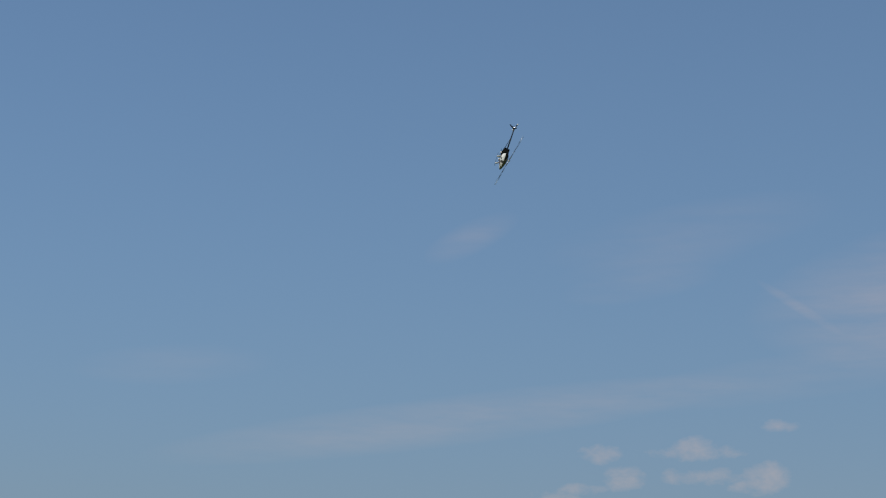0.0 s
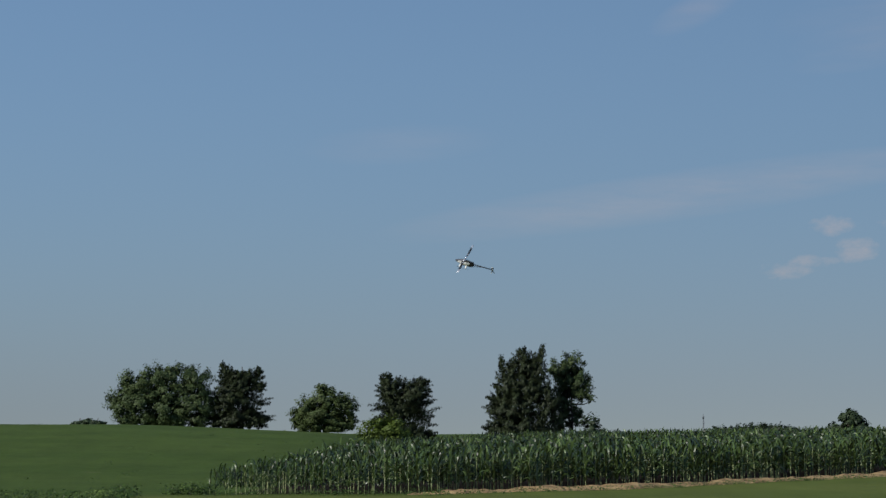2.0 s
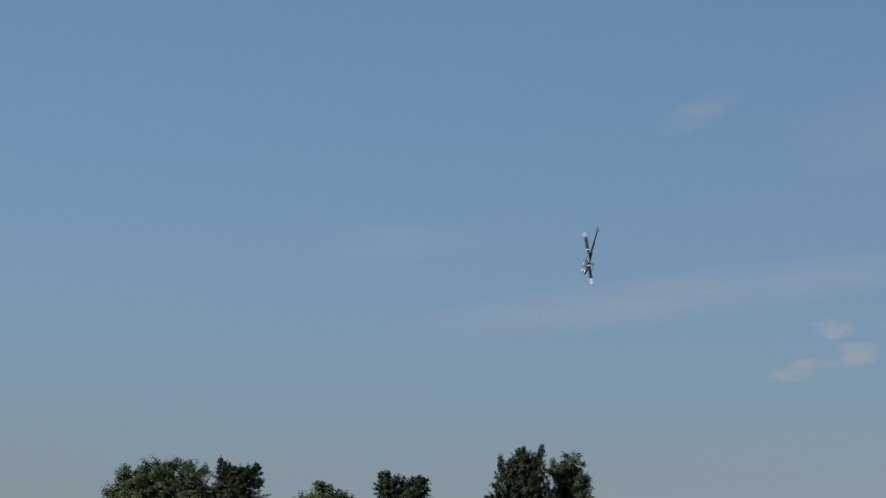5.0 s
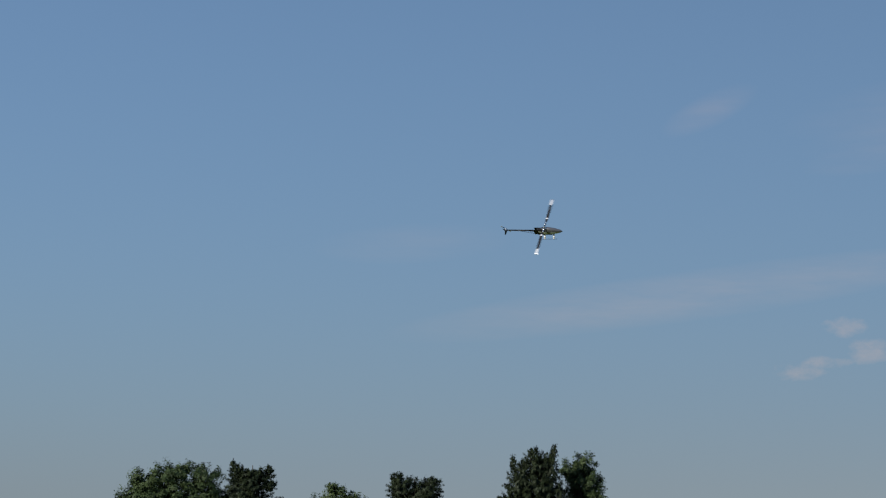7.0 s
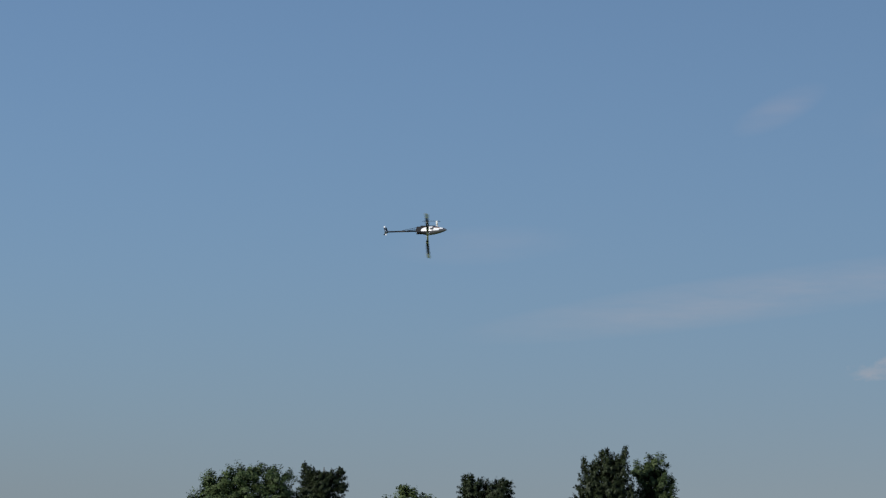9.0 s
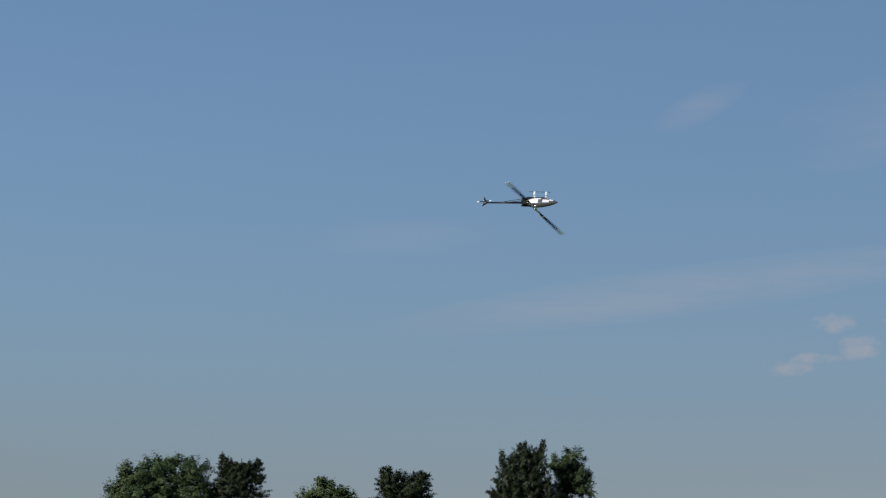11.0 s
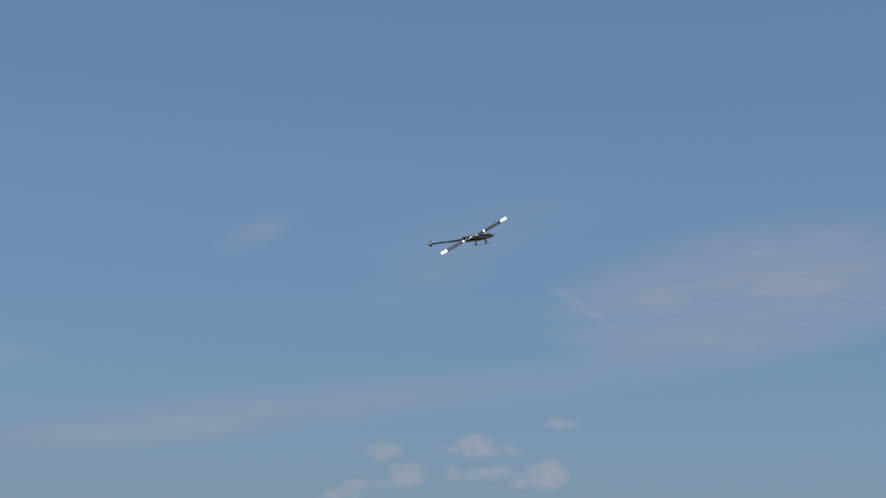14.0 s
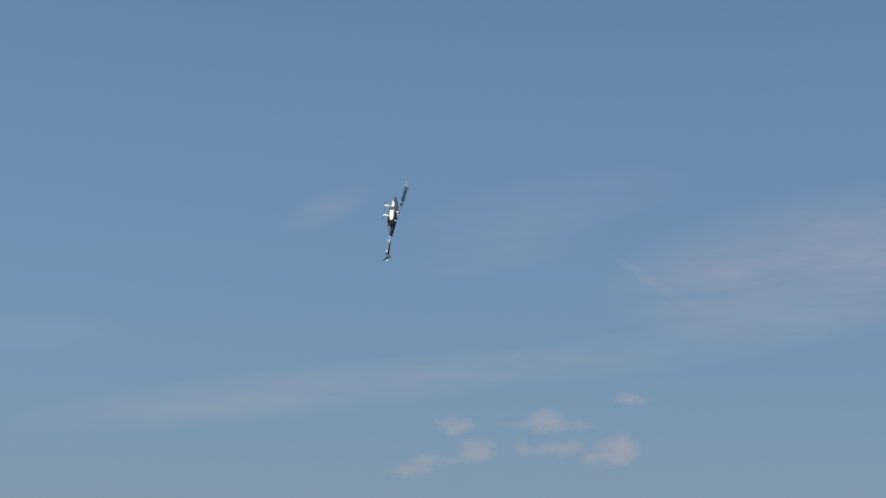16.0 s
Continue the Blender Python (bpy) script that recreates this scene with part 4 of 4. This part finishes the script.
# time, place, quaternion of the helicopter, rotor angle in degrees (a two-bladed rotor repeats at 180)
FLIGHT = [
    (0, 8.383, 48.928, 14.131, 0.5031, 0.4335, 0.7347, 0.1381, 118.8),
    (0.1, 8.628, 50.386, 14.706, 0.6616, 0.2114, 0.6371, 0.3341, 140.1),
    (0.2, 8.066, 48.641, 14.283, 0.6433, 0.5022, 0.5733, 0.0732, 74.1),
    (0.3, 7.718, 49.115, 14.323, 0.7457, 0.5188, 0.2741, 0.3157, 101.3),
    (0.4, 7.507, 49.802, 14.255, 0.6156, 0.5324, -0.0689, 0.5769, 149.9),
    (0.5, 7.508, 51.223, 14.330, 0.4012, 0.5801, -0.0879, 0.7034, 24.4),
    (0.6, 7.447, 52.812, 14.317, 0.3819, 0.5404, -0.1754, 0.7290, 101.8),
    (0.7, 7.249, 53.598, 14.037, 0.3774, 0.5584, -0.1147, 0.7298, 166.0),
    (0.8, 6.942, 54.191, 13.465, 0.3534, 0.5594, -0.1595, 0.7326, 65.5),
    (0.9, 6.368, 54.230, 12.709, 0.4219, 0.5077, -0.1755, 0.7304, 153.5),
    (1, 6.248, 56.220, 12.540, 0.3940, 0.5293, -0.1408, 0.7381, 69.0),
    (1.1, 5.503, 55.392, 11.365, 0.4264, 0.5032, -0.2151, 0.7202, 144.8),
    (1.2, 5.243, 59.041, 10.983, 0.4154, 0.5070, -0.1379, 0.7426, 76.0),
    (1.3, 4.615, 57.258, 9.750, 0.4770, 0.4523, -0.2502, 0.7109, 109.1),
    (1.4, 4.028, 57.203, 8.695, 0.5185, 0.3792, -0.2996, 0.7054, 136.4),
    (1.5, 3.663, 59.084, 7.737, 0.5505, 0.3340, -0.3468, 0.6820, 156.5),
    (1.6, 3.197, 59.387, 6.642, 0.5825, 0.2370, -0.3357, 0.7013, 9.9),
    (1.7, 2.834, 60.082, 5.987, 0.5986, -0.0539, -0.3575, 0.7149, 143.6),
    (1.8, 2.674, 62.884, 6.181, 0.5244, 0.0219, -0.1227, 0.8423, 151.7),
    (1.9, 2.377, 65.134, 6.568, 0.4309, -0.0493, -0.1480, 0.8888, 115.8),
    (2, 2.033, 63.044, 7.079, 0.2748, 0.0697, -0.3246, 0.9024, 104.1),
    (2.1, 2.089, 59.910, 7.332, 0.1221, 0.4131, 0.2303, 0.8726, 47.4),
    (2.2, 2.035, 59.036, 7.743, -0.0193, 0.5885, 0.4715, 0.6565, 94.0),
    (2.3, 1.830, 59.594, 8.416, -0.1200, 0.6613, 0.5341, 0.5128, 147.1),
    (2.4, 1.928, 57.698, 8.285, 0.0329, 0.7013, 0.4776, 0.5282, 76.1),
    (2.5, 2.060, 55.016, 7.988, -0.0765, 0.6946, 0.5952, 0.3967, 94.9),
    (2.6, 2.408, 54.962, 7.677, -0.0706, 0.6880, 0.5978, 0.4053, 119.2),
    (2.7, 2.757, 54.663, 7.334, -0.0722, 0.6755, 0.6016, 0.4201, 136.1),
    (2.8, 2.876, 53.445, 6.940, -0.0637, 0.6753, 0.6151, 0.4020, 153.5),
    (2.9, 3.009, 52.887, 6.710, 0.0154, 0.6707, 0.5501, 0.4973, 1.9),
    (3, 3.023, 53.258, 6.717, -0.0662, 0.6627, 0.6039, 0.4379, 48.4),
    (3.1, 2.737, 50.250, 6.400, -0.0637, 0.6770, 0.6206, 0.3906, 101.0),
    (3.2, 2.567, 49.558, 6.345, -0.0386, 0.6882, 0.6369, 0.3453, 162.7),
    (3.3, 2.382, 48.025, 6.208, 0.0453, 0.6968, 0.6040, 0.3841, 98.2),
    (3.4, 2.154, 46.916, 6.099, 0.0108, 0.7084, 0.6090, 0.3565, 149.7),
    (3.5, 1.860, 45.332, 6.031, 0.0125, 0.7309, 0.6084, 0.3091, 95.5),
    (3.6, 1.481, 46.710, 6.437, 0.0199, 0.8837, 0.4437, 0.1473, None),
    (3.7, 0.909, 43.262, 6.366, 0.0302, 0.9659, 0.2538, -0.0401, 72.9),
    (3.8, 0.478, 42.351, 6.639, -0.3986, 0.7064, 0.5733, -0.1158, 42.0),
    (3.9, 0.294, 40.643, 6.829, -0.5567, 0.3622, 0.7469, 0.0337, 105.9),
    (4, 0.389, 39.032, 7.027, -0.4509, 0.0371, 0.7605, -0.4658, 164.4),
    (4.1, 0.656, 38.838, 7.324, -0.0837, 0.3509, 0.8012, -0.4774, 77.6),
    (4.2, 1.117, 41.961, 8.007, 0.0837, 0.6775, 0.3991, -0.6121, 178.0),
    (4.3, 1.619, 43.373, 8.478, 0.5457, 0.7968, 0.1952, -0.1711, 70.3),
    (4.4, 1.905, 41.987, 8.685, 0.7046, 0.6220, -0.1218, 0.3191, 134.3),
    (4.5, 2.285, 45.129, 9.320, 0.6140, 0.4470, -0.6280, 0.1695, 39.2),
    (4.6, 2.658, 37.677, 8.021, 0.4089, 0.2003, -0.4651, 0.7591, 109.7),
    (4.7, 3.232, 39.899, 8.229, 0.1548, -0.0453, -0.5432, 0.8239, 161.4),
    (4.8, 3.819, 43.886, 8.572, 0.0449, -0.3339, -0.5036, 0.7956, 61.7),
    (4.9, 3.932, 42.916, 8.013, -0.4247, -0.3030, -0.3376, 0.7835, 108.7),
    (5, 4.211, 44.832, 7.805, -0.5218, -0.2995, -0.3670, 0.7095, 19.7),
    (5.1, 4.392, 43.848, 6.905, -0.5897, -0.3325, -0.2818, 0.6799, 90.8),
    (5.2, 4.785, 44.235, 6.353, -0.6127, -0.3437, -0.2080, 0.6806, 169.7),
    (5.5, 5.350, 44.300, 5.550, -0.6755, -0.4051, -0.1557, 0.5961, None),
    (5.8, 5.400, 44.300, 5.450, -0.7510, -0.4882, -0.0665, 0.4397, None),
    (6.1, 4.900, 44.300, 6.050, -0.7926, -0.5493, 0.0256, 0.2634, None),
    (6.4, 4.200, 44.300, 6.950, -0.8006, -0.5750, 0.0828, 0.1468, None),
    (6.7, 3.500, 44.400, 7.750, -0.2910, -0.9320, 0.1966, 0.0896, None),
    (7, 2.950, 44.500, 8.450, -0.8425, -0.4899, 0.0860, 0.2067, None),
    (7.3, 2.426, 44.039, 8.694, -0.5202, -0.8067, 0.2177, 0.1770, 77.4),
    (7.4, 2.298, 44.013, 8.577, -0.0936, -0.9773, 0.1868, 0.0356, 143.0),
    (7.5, 2.039, 43.727, 8.627, -0.4464, -0.8738, 0.1735, 0.0845, 47.6),
    (7.6, 1.790, 43.621, 8.600, -0.4178, -0.8835, 0.1836, 0.1052, 101.1),
    (7.7, 1.582, 43.269, 8.660, -0.8973, -0.3872, 0.0949, 0.1897, 23.2),
    (7.8, 1.329, 43.206, 8.546, -0.7933, -0.5742, 0.1354, 0.1507, 104.3),
    (7.9, 1.231, 43.508, 8.707, -0.9204, -0.3523, 0.0690, 0.1549, 43.7),
    (8, 1.008, 43.161, 8.483, -0.4860, -0.8510, 0.1540, 0.1259, 88.9),
    (8.1, 0.858, 43.070, 8.366, -0.1227, -0.9721, 0.1632, 0.1154, 142.2),
    (8.2, 0.645, 41.207, 8.185, -0.6288, -0.7541, 0.0701, 0.1763, 44.4),
    (8.3, 0.512, 41.398, 8.136, -0.7071, -0.6611, 0.0801, 0.2377, 116.9),
    (8.4, 0.406, 41.775, 8.094, -0.8684, -0.4180, 0.0241, 0.2657, 15.4),
    (8.5, 0.114, 40.976, 7.881, -0.7655, -0.5826, 0.0867, 0.2588, 110.4),
    (8.6, -0.178, 41.271, 7.906, -0.7640, -0.5942, 0.1000, 0.2306, 15.6),
    (8.7, -0.385, 40.337, 7.653, -0.4901, -0.8336, 0.1623, 0.1965, 87.5),
    (9, -1.150, 41.000, 7.750, -0.2498, -0.9485, 0.1790, 0.0770, None),
    (9.3, -1.650, 40.400, 7.600, -0.8486, -0.4983, 0.0658, 0.1652, None),
    (9.6, -1.750, 40.000, 7.550, -0.2581, -0.9532, 0.1441, 0.0640, None),
    (9.9, -1.200, 39.600, 7.600, -0.8516, -0.5036, 0.0542, 0.1352, None),
    (10.2, -0.200, 39.200, 7.700, -0.2650, -0.9549, 0.1226, 0.0542, None),
    (10.5, 1.000, 38.700, 7.850, -0.8287, -0.5443, 0.0560, 0.1173, None),
    (10.8, 2.037, 37.169, 7.719, -0.4771, -0.8640, 0.1347, 0.0885, 166.9),
    (10.9, 2.101, 35.508, 7.370, -0.3951, -0.8992, 0.1535, 0.1088, 65.4),
    (11, 2.373, 35.660, 7.334, -0.2751, -0.9439, 0.1612, 0.0859, 119.4),
    (11.1, 2.648, 35.334, 7.373, -0.3121, -0.9408, 0.1130, 0.0682, 17.6),
    (11.2, 2.988, 35.447, 7.521, -0.4959, -0.8423, 0.1780, 0.1137, 90.3),
    (11.3, 3.461, 36.737, 7.865, -0.7737, -0.6105, 0.1098, 0.1291, 1.7),
    (11.4, 3.570, 35.382, 7.561, -0.5444, -0.8051, 0.1892, 0.1401, 81.4),
    (11.5, 3.849, 35.051, 7.353, -0.2000, -0.9714, 0.1215, 0.0393, 141.5),
    (11.6, 4.178, 35.268, 7.465, -0.3533, -0.9229, 0.1460, 0.0470, 52.1),
    (11.7, 4.777, 36.912, 7.906, -0.3340, -0.9230, 0.1756, 0.0759, 144.5),
    (11.8, 5.014, 36.035, 8.018, -0.7747, -0.5738, 0.1600, 0.2122, 69.9),
    (11.9, 5.457, 36.839, 8.201, -0.6757, -0.7006, 0.1677, 0.1564, 154.9),
    (12, 5.481, 35.514, 7.968, -0.5067, -0.8333, 0.1905, 0.1120, 50.3),
    (12.1, 5.735, 35.286, 7.892, -0.2973, -0.9340, 0.1854, 0.0702, 113.4),
    (12.2, 6.127, 35.869, 8.159, -0.4351, -0.8812, 0.1688, 0.0756, 22.6),
    (12.3, 6.478, 35.976, 8.356, -0.4351, -0.8746, 0.2042, 0.0641, 108.7),
    (12.4, 7.103, 37.356, 8.909, -0.8621, -0.4451, 0.1342, 0.2016, 23.2),
    (12.5, 7.190, 36.621, 8.881, -0.7104, -0.6332, 0.2204, 0.2138, 100.3),
    (12.6, 7.516, 36.938, 8.985, -0.4978, -0.8444, 0.1854, 0.0693, 166.7),
    (12.7, 7.776, 37.004, 9.092, -0.4055, -0.8942, 0.1836, 0.0484, 53.3),
    (12.8, 8.113, 37.343, 9.240, -0.2614, -0.9379, 0.2227, 0.0492, 116.0),
    (12.9, 8.391, 37.830, 9.567, -0.6025, -0.7565, 0.2270, 0.1148, 39.9),
    (13, 8.677, 38.179, 9.751, -0.6905, -0.6670, 0.2296, 0.1603, 117.6),
    (13.1, 9.287, 39.735, 10.110, -0.5150, -0.8245, 0.2127, 0.0987, 1.2),
    (13.2, 9.175, 38.437, 9.777, -0.4434, -0.8673, 0.2126, 0.0772, 63.9),
    (13.3, 9.225, 37.712, 9.569, -0.2502, -0.9472, 0.1981, 0.0321, 125.5),
    (13.4, 9.545, 38.429, 9.905, -0.8371, -0.5164, 0.1433, 0.1101, 44.2),
    (13.5, 9.922, 39.389, 10.032, -0.6630, -0.6841, 0.2270, 0.2024, 126.3),
    (13.6, 9.818, 38.381, 9.896, -0.8168, -0.4798, 0.2023, 0.2485, 70.3),
    (13.7, 10.201, 39.240, 9.990, -0.5493, -0.7696, 0.2975, 0.1322, 168.2),
    (13.8, 9.961, 37.834, 9.633, -0.3794, -0.8799, 0.2781, 0.0677, 66.0),
    (13.9, 10.262, 38.709, 9.823, -0.2204, -0.9350, 0.2767, 0.0260, 114.1),
    (14, 10.291, 38.680, 10.028, -0.6980, -0.6544, 0.2263, 0.1825, 21.4),
    (14.1, 10.209, 38.217, 9.910, -0.6881, -0.6500, 0.2447, 0.2102, 112.9),
    (14.2, 10.237, 38.367, 10.041, -0.8324, -0.4414, 0.2002, 0.2687, 55.5),
    (14.3, 9.998, 37.491, 9.661, -0.3302, -0.9147, 0.2324, 0.0186, 109.1),
    (14.4, 10.418, 38.934, 10.033, -0.3247, -0.9164, 0.2269, 0.0565, 179.0),
    (14.5, 10.182, 38.275, 10.078, -0.7720, -0.5874, 0.1690, 0.1741, 60.3),
    (14.6, 10.157, 38.240, 9.940, -0.4240, -0.8529, 0.2789, 0.1222, 110.9),
    (14.7, 9.820, 37.034, 9.694, -0.8185, -0.5442, 0.1701, 0.0699, 35.9),
    (14.8, 9.562, 36.078, 9.165, -0.3380, -0.9112, 0.2341, 0.0274, 108.3),
    (14.9, 9.631, 36.351, 9.164, -0.2127, -0.9634, 0.1633, 0.0014, 10.6),
    (15, 9.251, 35.256, 9.034, -0.3254, -0.9210, 0.2138, 0.0097, 82.0),
    (15.1, 9.545, 36.473, 9.528, -0.3559, -0.9195, 0.0454, -0.1604, 176.2),
    (15.2, 9.220, 35.971, 9.659, -0.2822, -0.6941, 0.6274, -0.2123, 63.3),
    (15.3, 9.223, 36.807, 10.082, -0.1961, -0.3363, 0.8643, -0.3186, 135.4),
    (15.4, 9.476, 38.523, 10.559, -0.0674, 0.2530, 0.9081, -0.3267, 169.2),
    (15.5, 8.932, 37.114, 10.275, 0.0713, 0.5829, 0.6476, -0.4855, 19.4),
    (15.6, 8.928, 37.428, 10.116, 0.3778, 0.8250, 0.4137, -0.0747, 37.8),
    (15.7, 8.874, 38.014, 10.023, 0.4158, 0.8986, 0.0468, 0.1323, 89.9),
    (15.8, 8.685, 38.763, 10.084, 0.4876, 0.7472, -0.2064, 0.4017, 10.5),
    (15.9, 8.023, 38.406, 9.902, 0.4188, 0.6716, -0.2022, 0.5767, 1.9),
    (16, 7.194, 38.202, 9.788, 0.4308, 0.6349, -0.2022, 0.6086, 171.0),
]


def spin_rows(keys, turn, axis, at=(0, 0, 0)):
    """Rows of a steady spin, a row every thirtieth of a second, that passes each key's angle (modulo 180)."""
    rows, ang = [], keys[0][1]
    T = Matrix.Translation(at)
    rows.append((0.0, T @ Matrix.Rotation(radians(ang), 4, axis)))
    for (t0, _), (t1, a1) in zip(keys[:-1], keys[1:]):
        n = frame(t1) - frame(t0)
        goal = ang + turn * n
        goal += (a1 - goal + 90.0) % 180.0 - 90.0
        for i in range(1, n + 1):
            rows.append(((frame(t0) + i - 1) / FPS, T @ Matrix.Rotation(radians(ang + (goal - ang) * i / n), 4, axis)))
        ang = goal
    return rows


def motions():
    rows = []
    for t, x, y, z, qw, qx, qy, qz, spin in FLIGHT:
        rows.append((t, Matrix.LocRotScale((x, y, z), Quaternion((qw, qx, qy, qz)), None)))
    walk(HELI_ROOT, rows)
    keys = [(r[0], r[8]) for r in FLIGHT if r[8] is not None]
    walk(MAIN_ROTOR, spin_rows(keys, 58.0, "Z"))
    # the insect darts past at arm's length: seconds, right, ahead, up from the eye
    path = [(0.0, -1.6, 0.9, -0.60), (0.4, -0.10, 1.15, -0.02), (0.5, 0.173, 1.18, 0.166), (0.6, 0.48, 1.2, 0.30), (1.2, 2.6, 1.0, 0.5), (5.0, 3.0, -4.0, 0.5), (11.5, 2.2, 1.2, 1.5), (11.8, 0.62, 3.2, 0.37),
            (11.9, 0.036, 3.400, 0.295), (12.0, -0.142, 3.400, 0.210), (12.3, -1.5, 2.6, -0.35),
            (12.8, -0.6, 3.9, 1.05), (12.9, 0.136, 4.0, 0.844), (13.0, 0.845, 3.91, 0.666), (13.1, 1.387, 3.75, 0.629), (13.2, 1.9, 3.5, 0.6), (14.0, 6.0, 0.0, 0.5), (16.0, 9.0, -9.0, 1.0)]
    walk(INSECT, [(t, pose(EYE.x + x, EYE.y + y, EYE.z + z, 10, -20, 25)) for t, x, y, z in path])
    path = [(0.0, -1.4, 6.0, -0.6), (0.3, -0.56, 6.0, 0.71), (0.4, -0.29, 6.0, 1.16), (0.5, -0.02, 6.0, 1.614), (0.6, 0.25, 6.0, 2.07), (1.2, 2.6, 6.0, 4.5), (2.0, 1.0, 6.0, 4.5),
            (2.4, -0.59, 9.6, 2.24), (2.5, -0.875, 9.6, 1.186), (2.6, -1.2, 9.6, 0.0), (3.2, -4.0, 5.0, -0.8), (16.0, -40.0, -20.0, 0.5)]
    walk(SECOND_INSECT, [(t, pose(EYE.x + 0.6 * x, EYE.y + 0.6 * y, EYE.z + 0.6 * z, 30, 15, -40)) for t, x, y, z in path])
    walk(TAIL_ROTOR, spin_rows([(0.0, 20.0), (8.0, 75.0), (16.0, 10.0)], 67.0, "Y", (-0.99, 0.038, -0.115)))


motions()
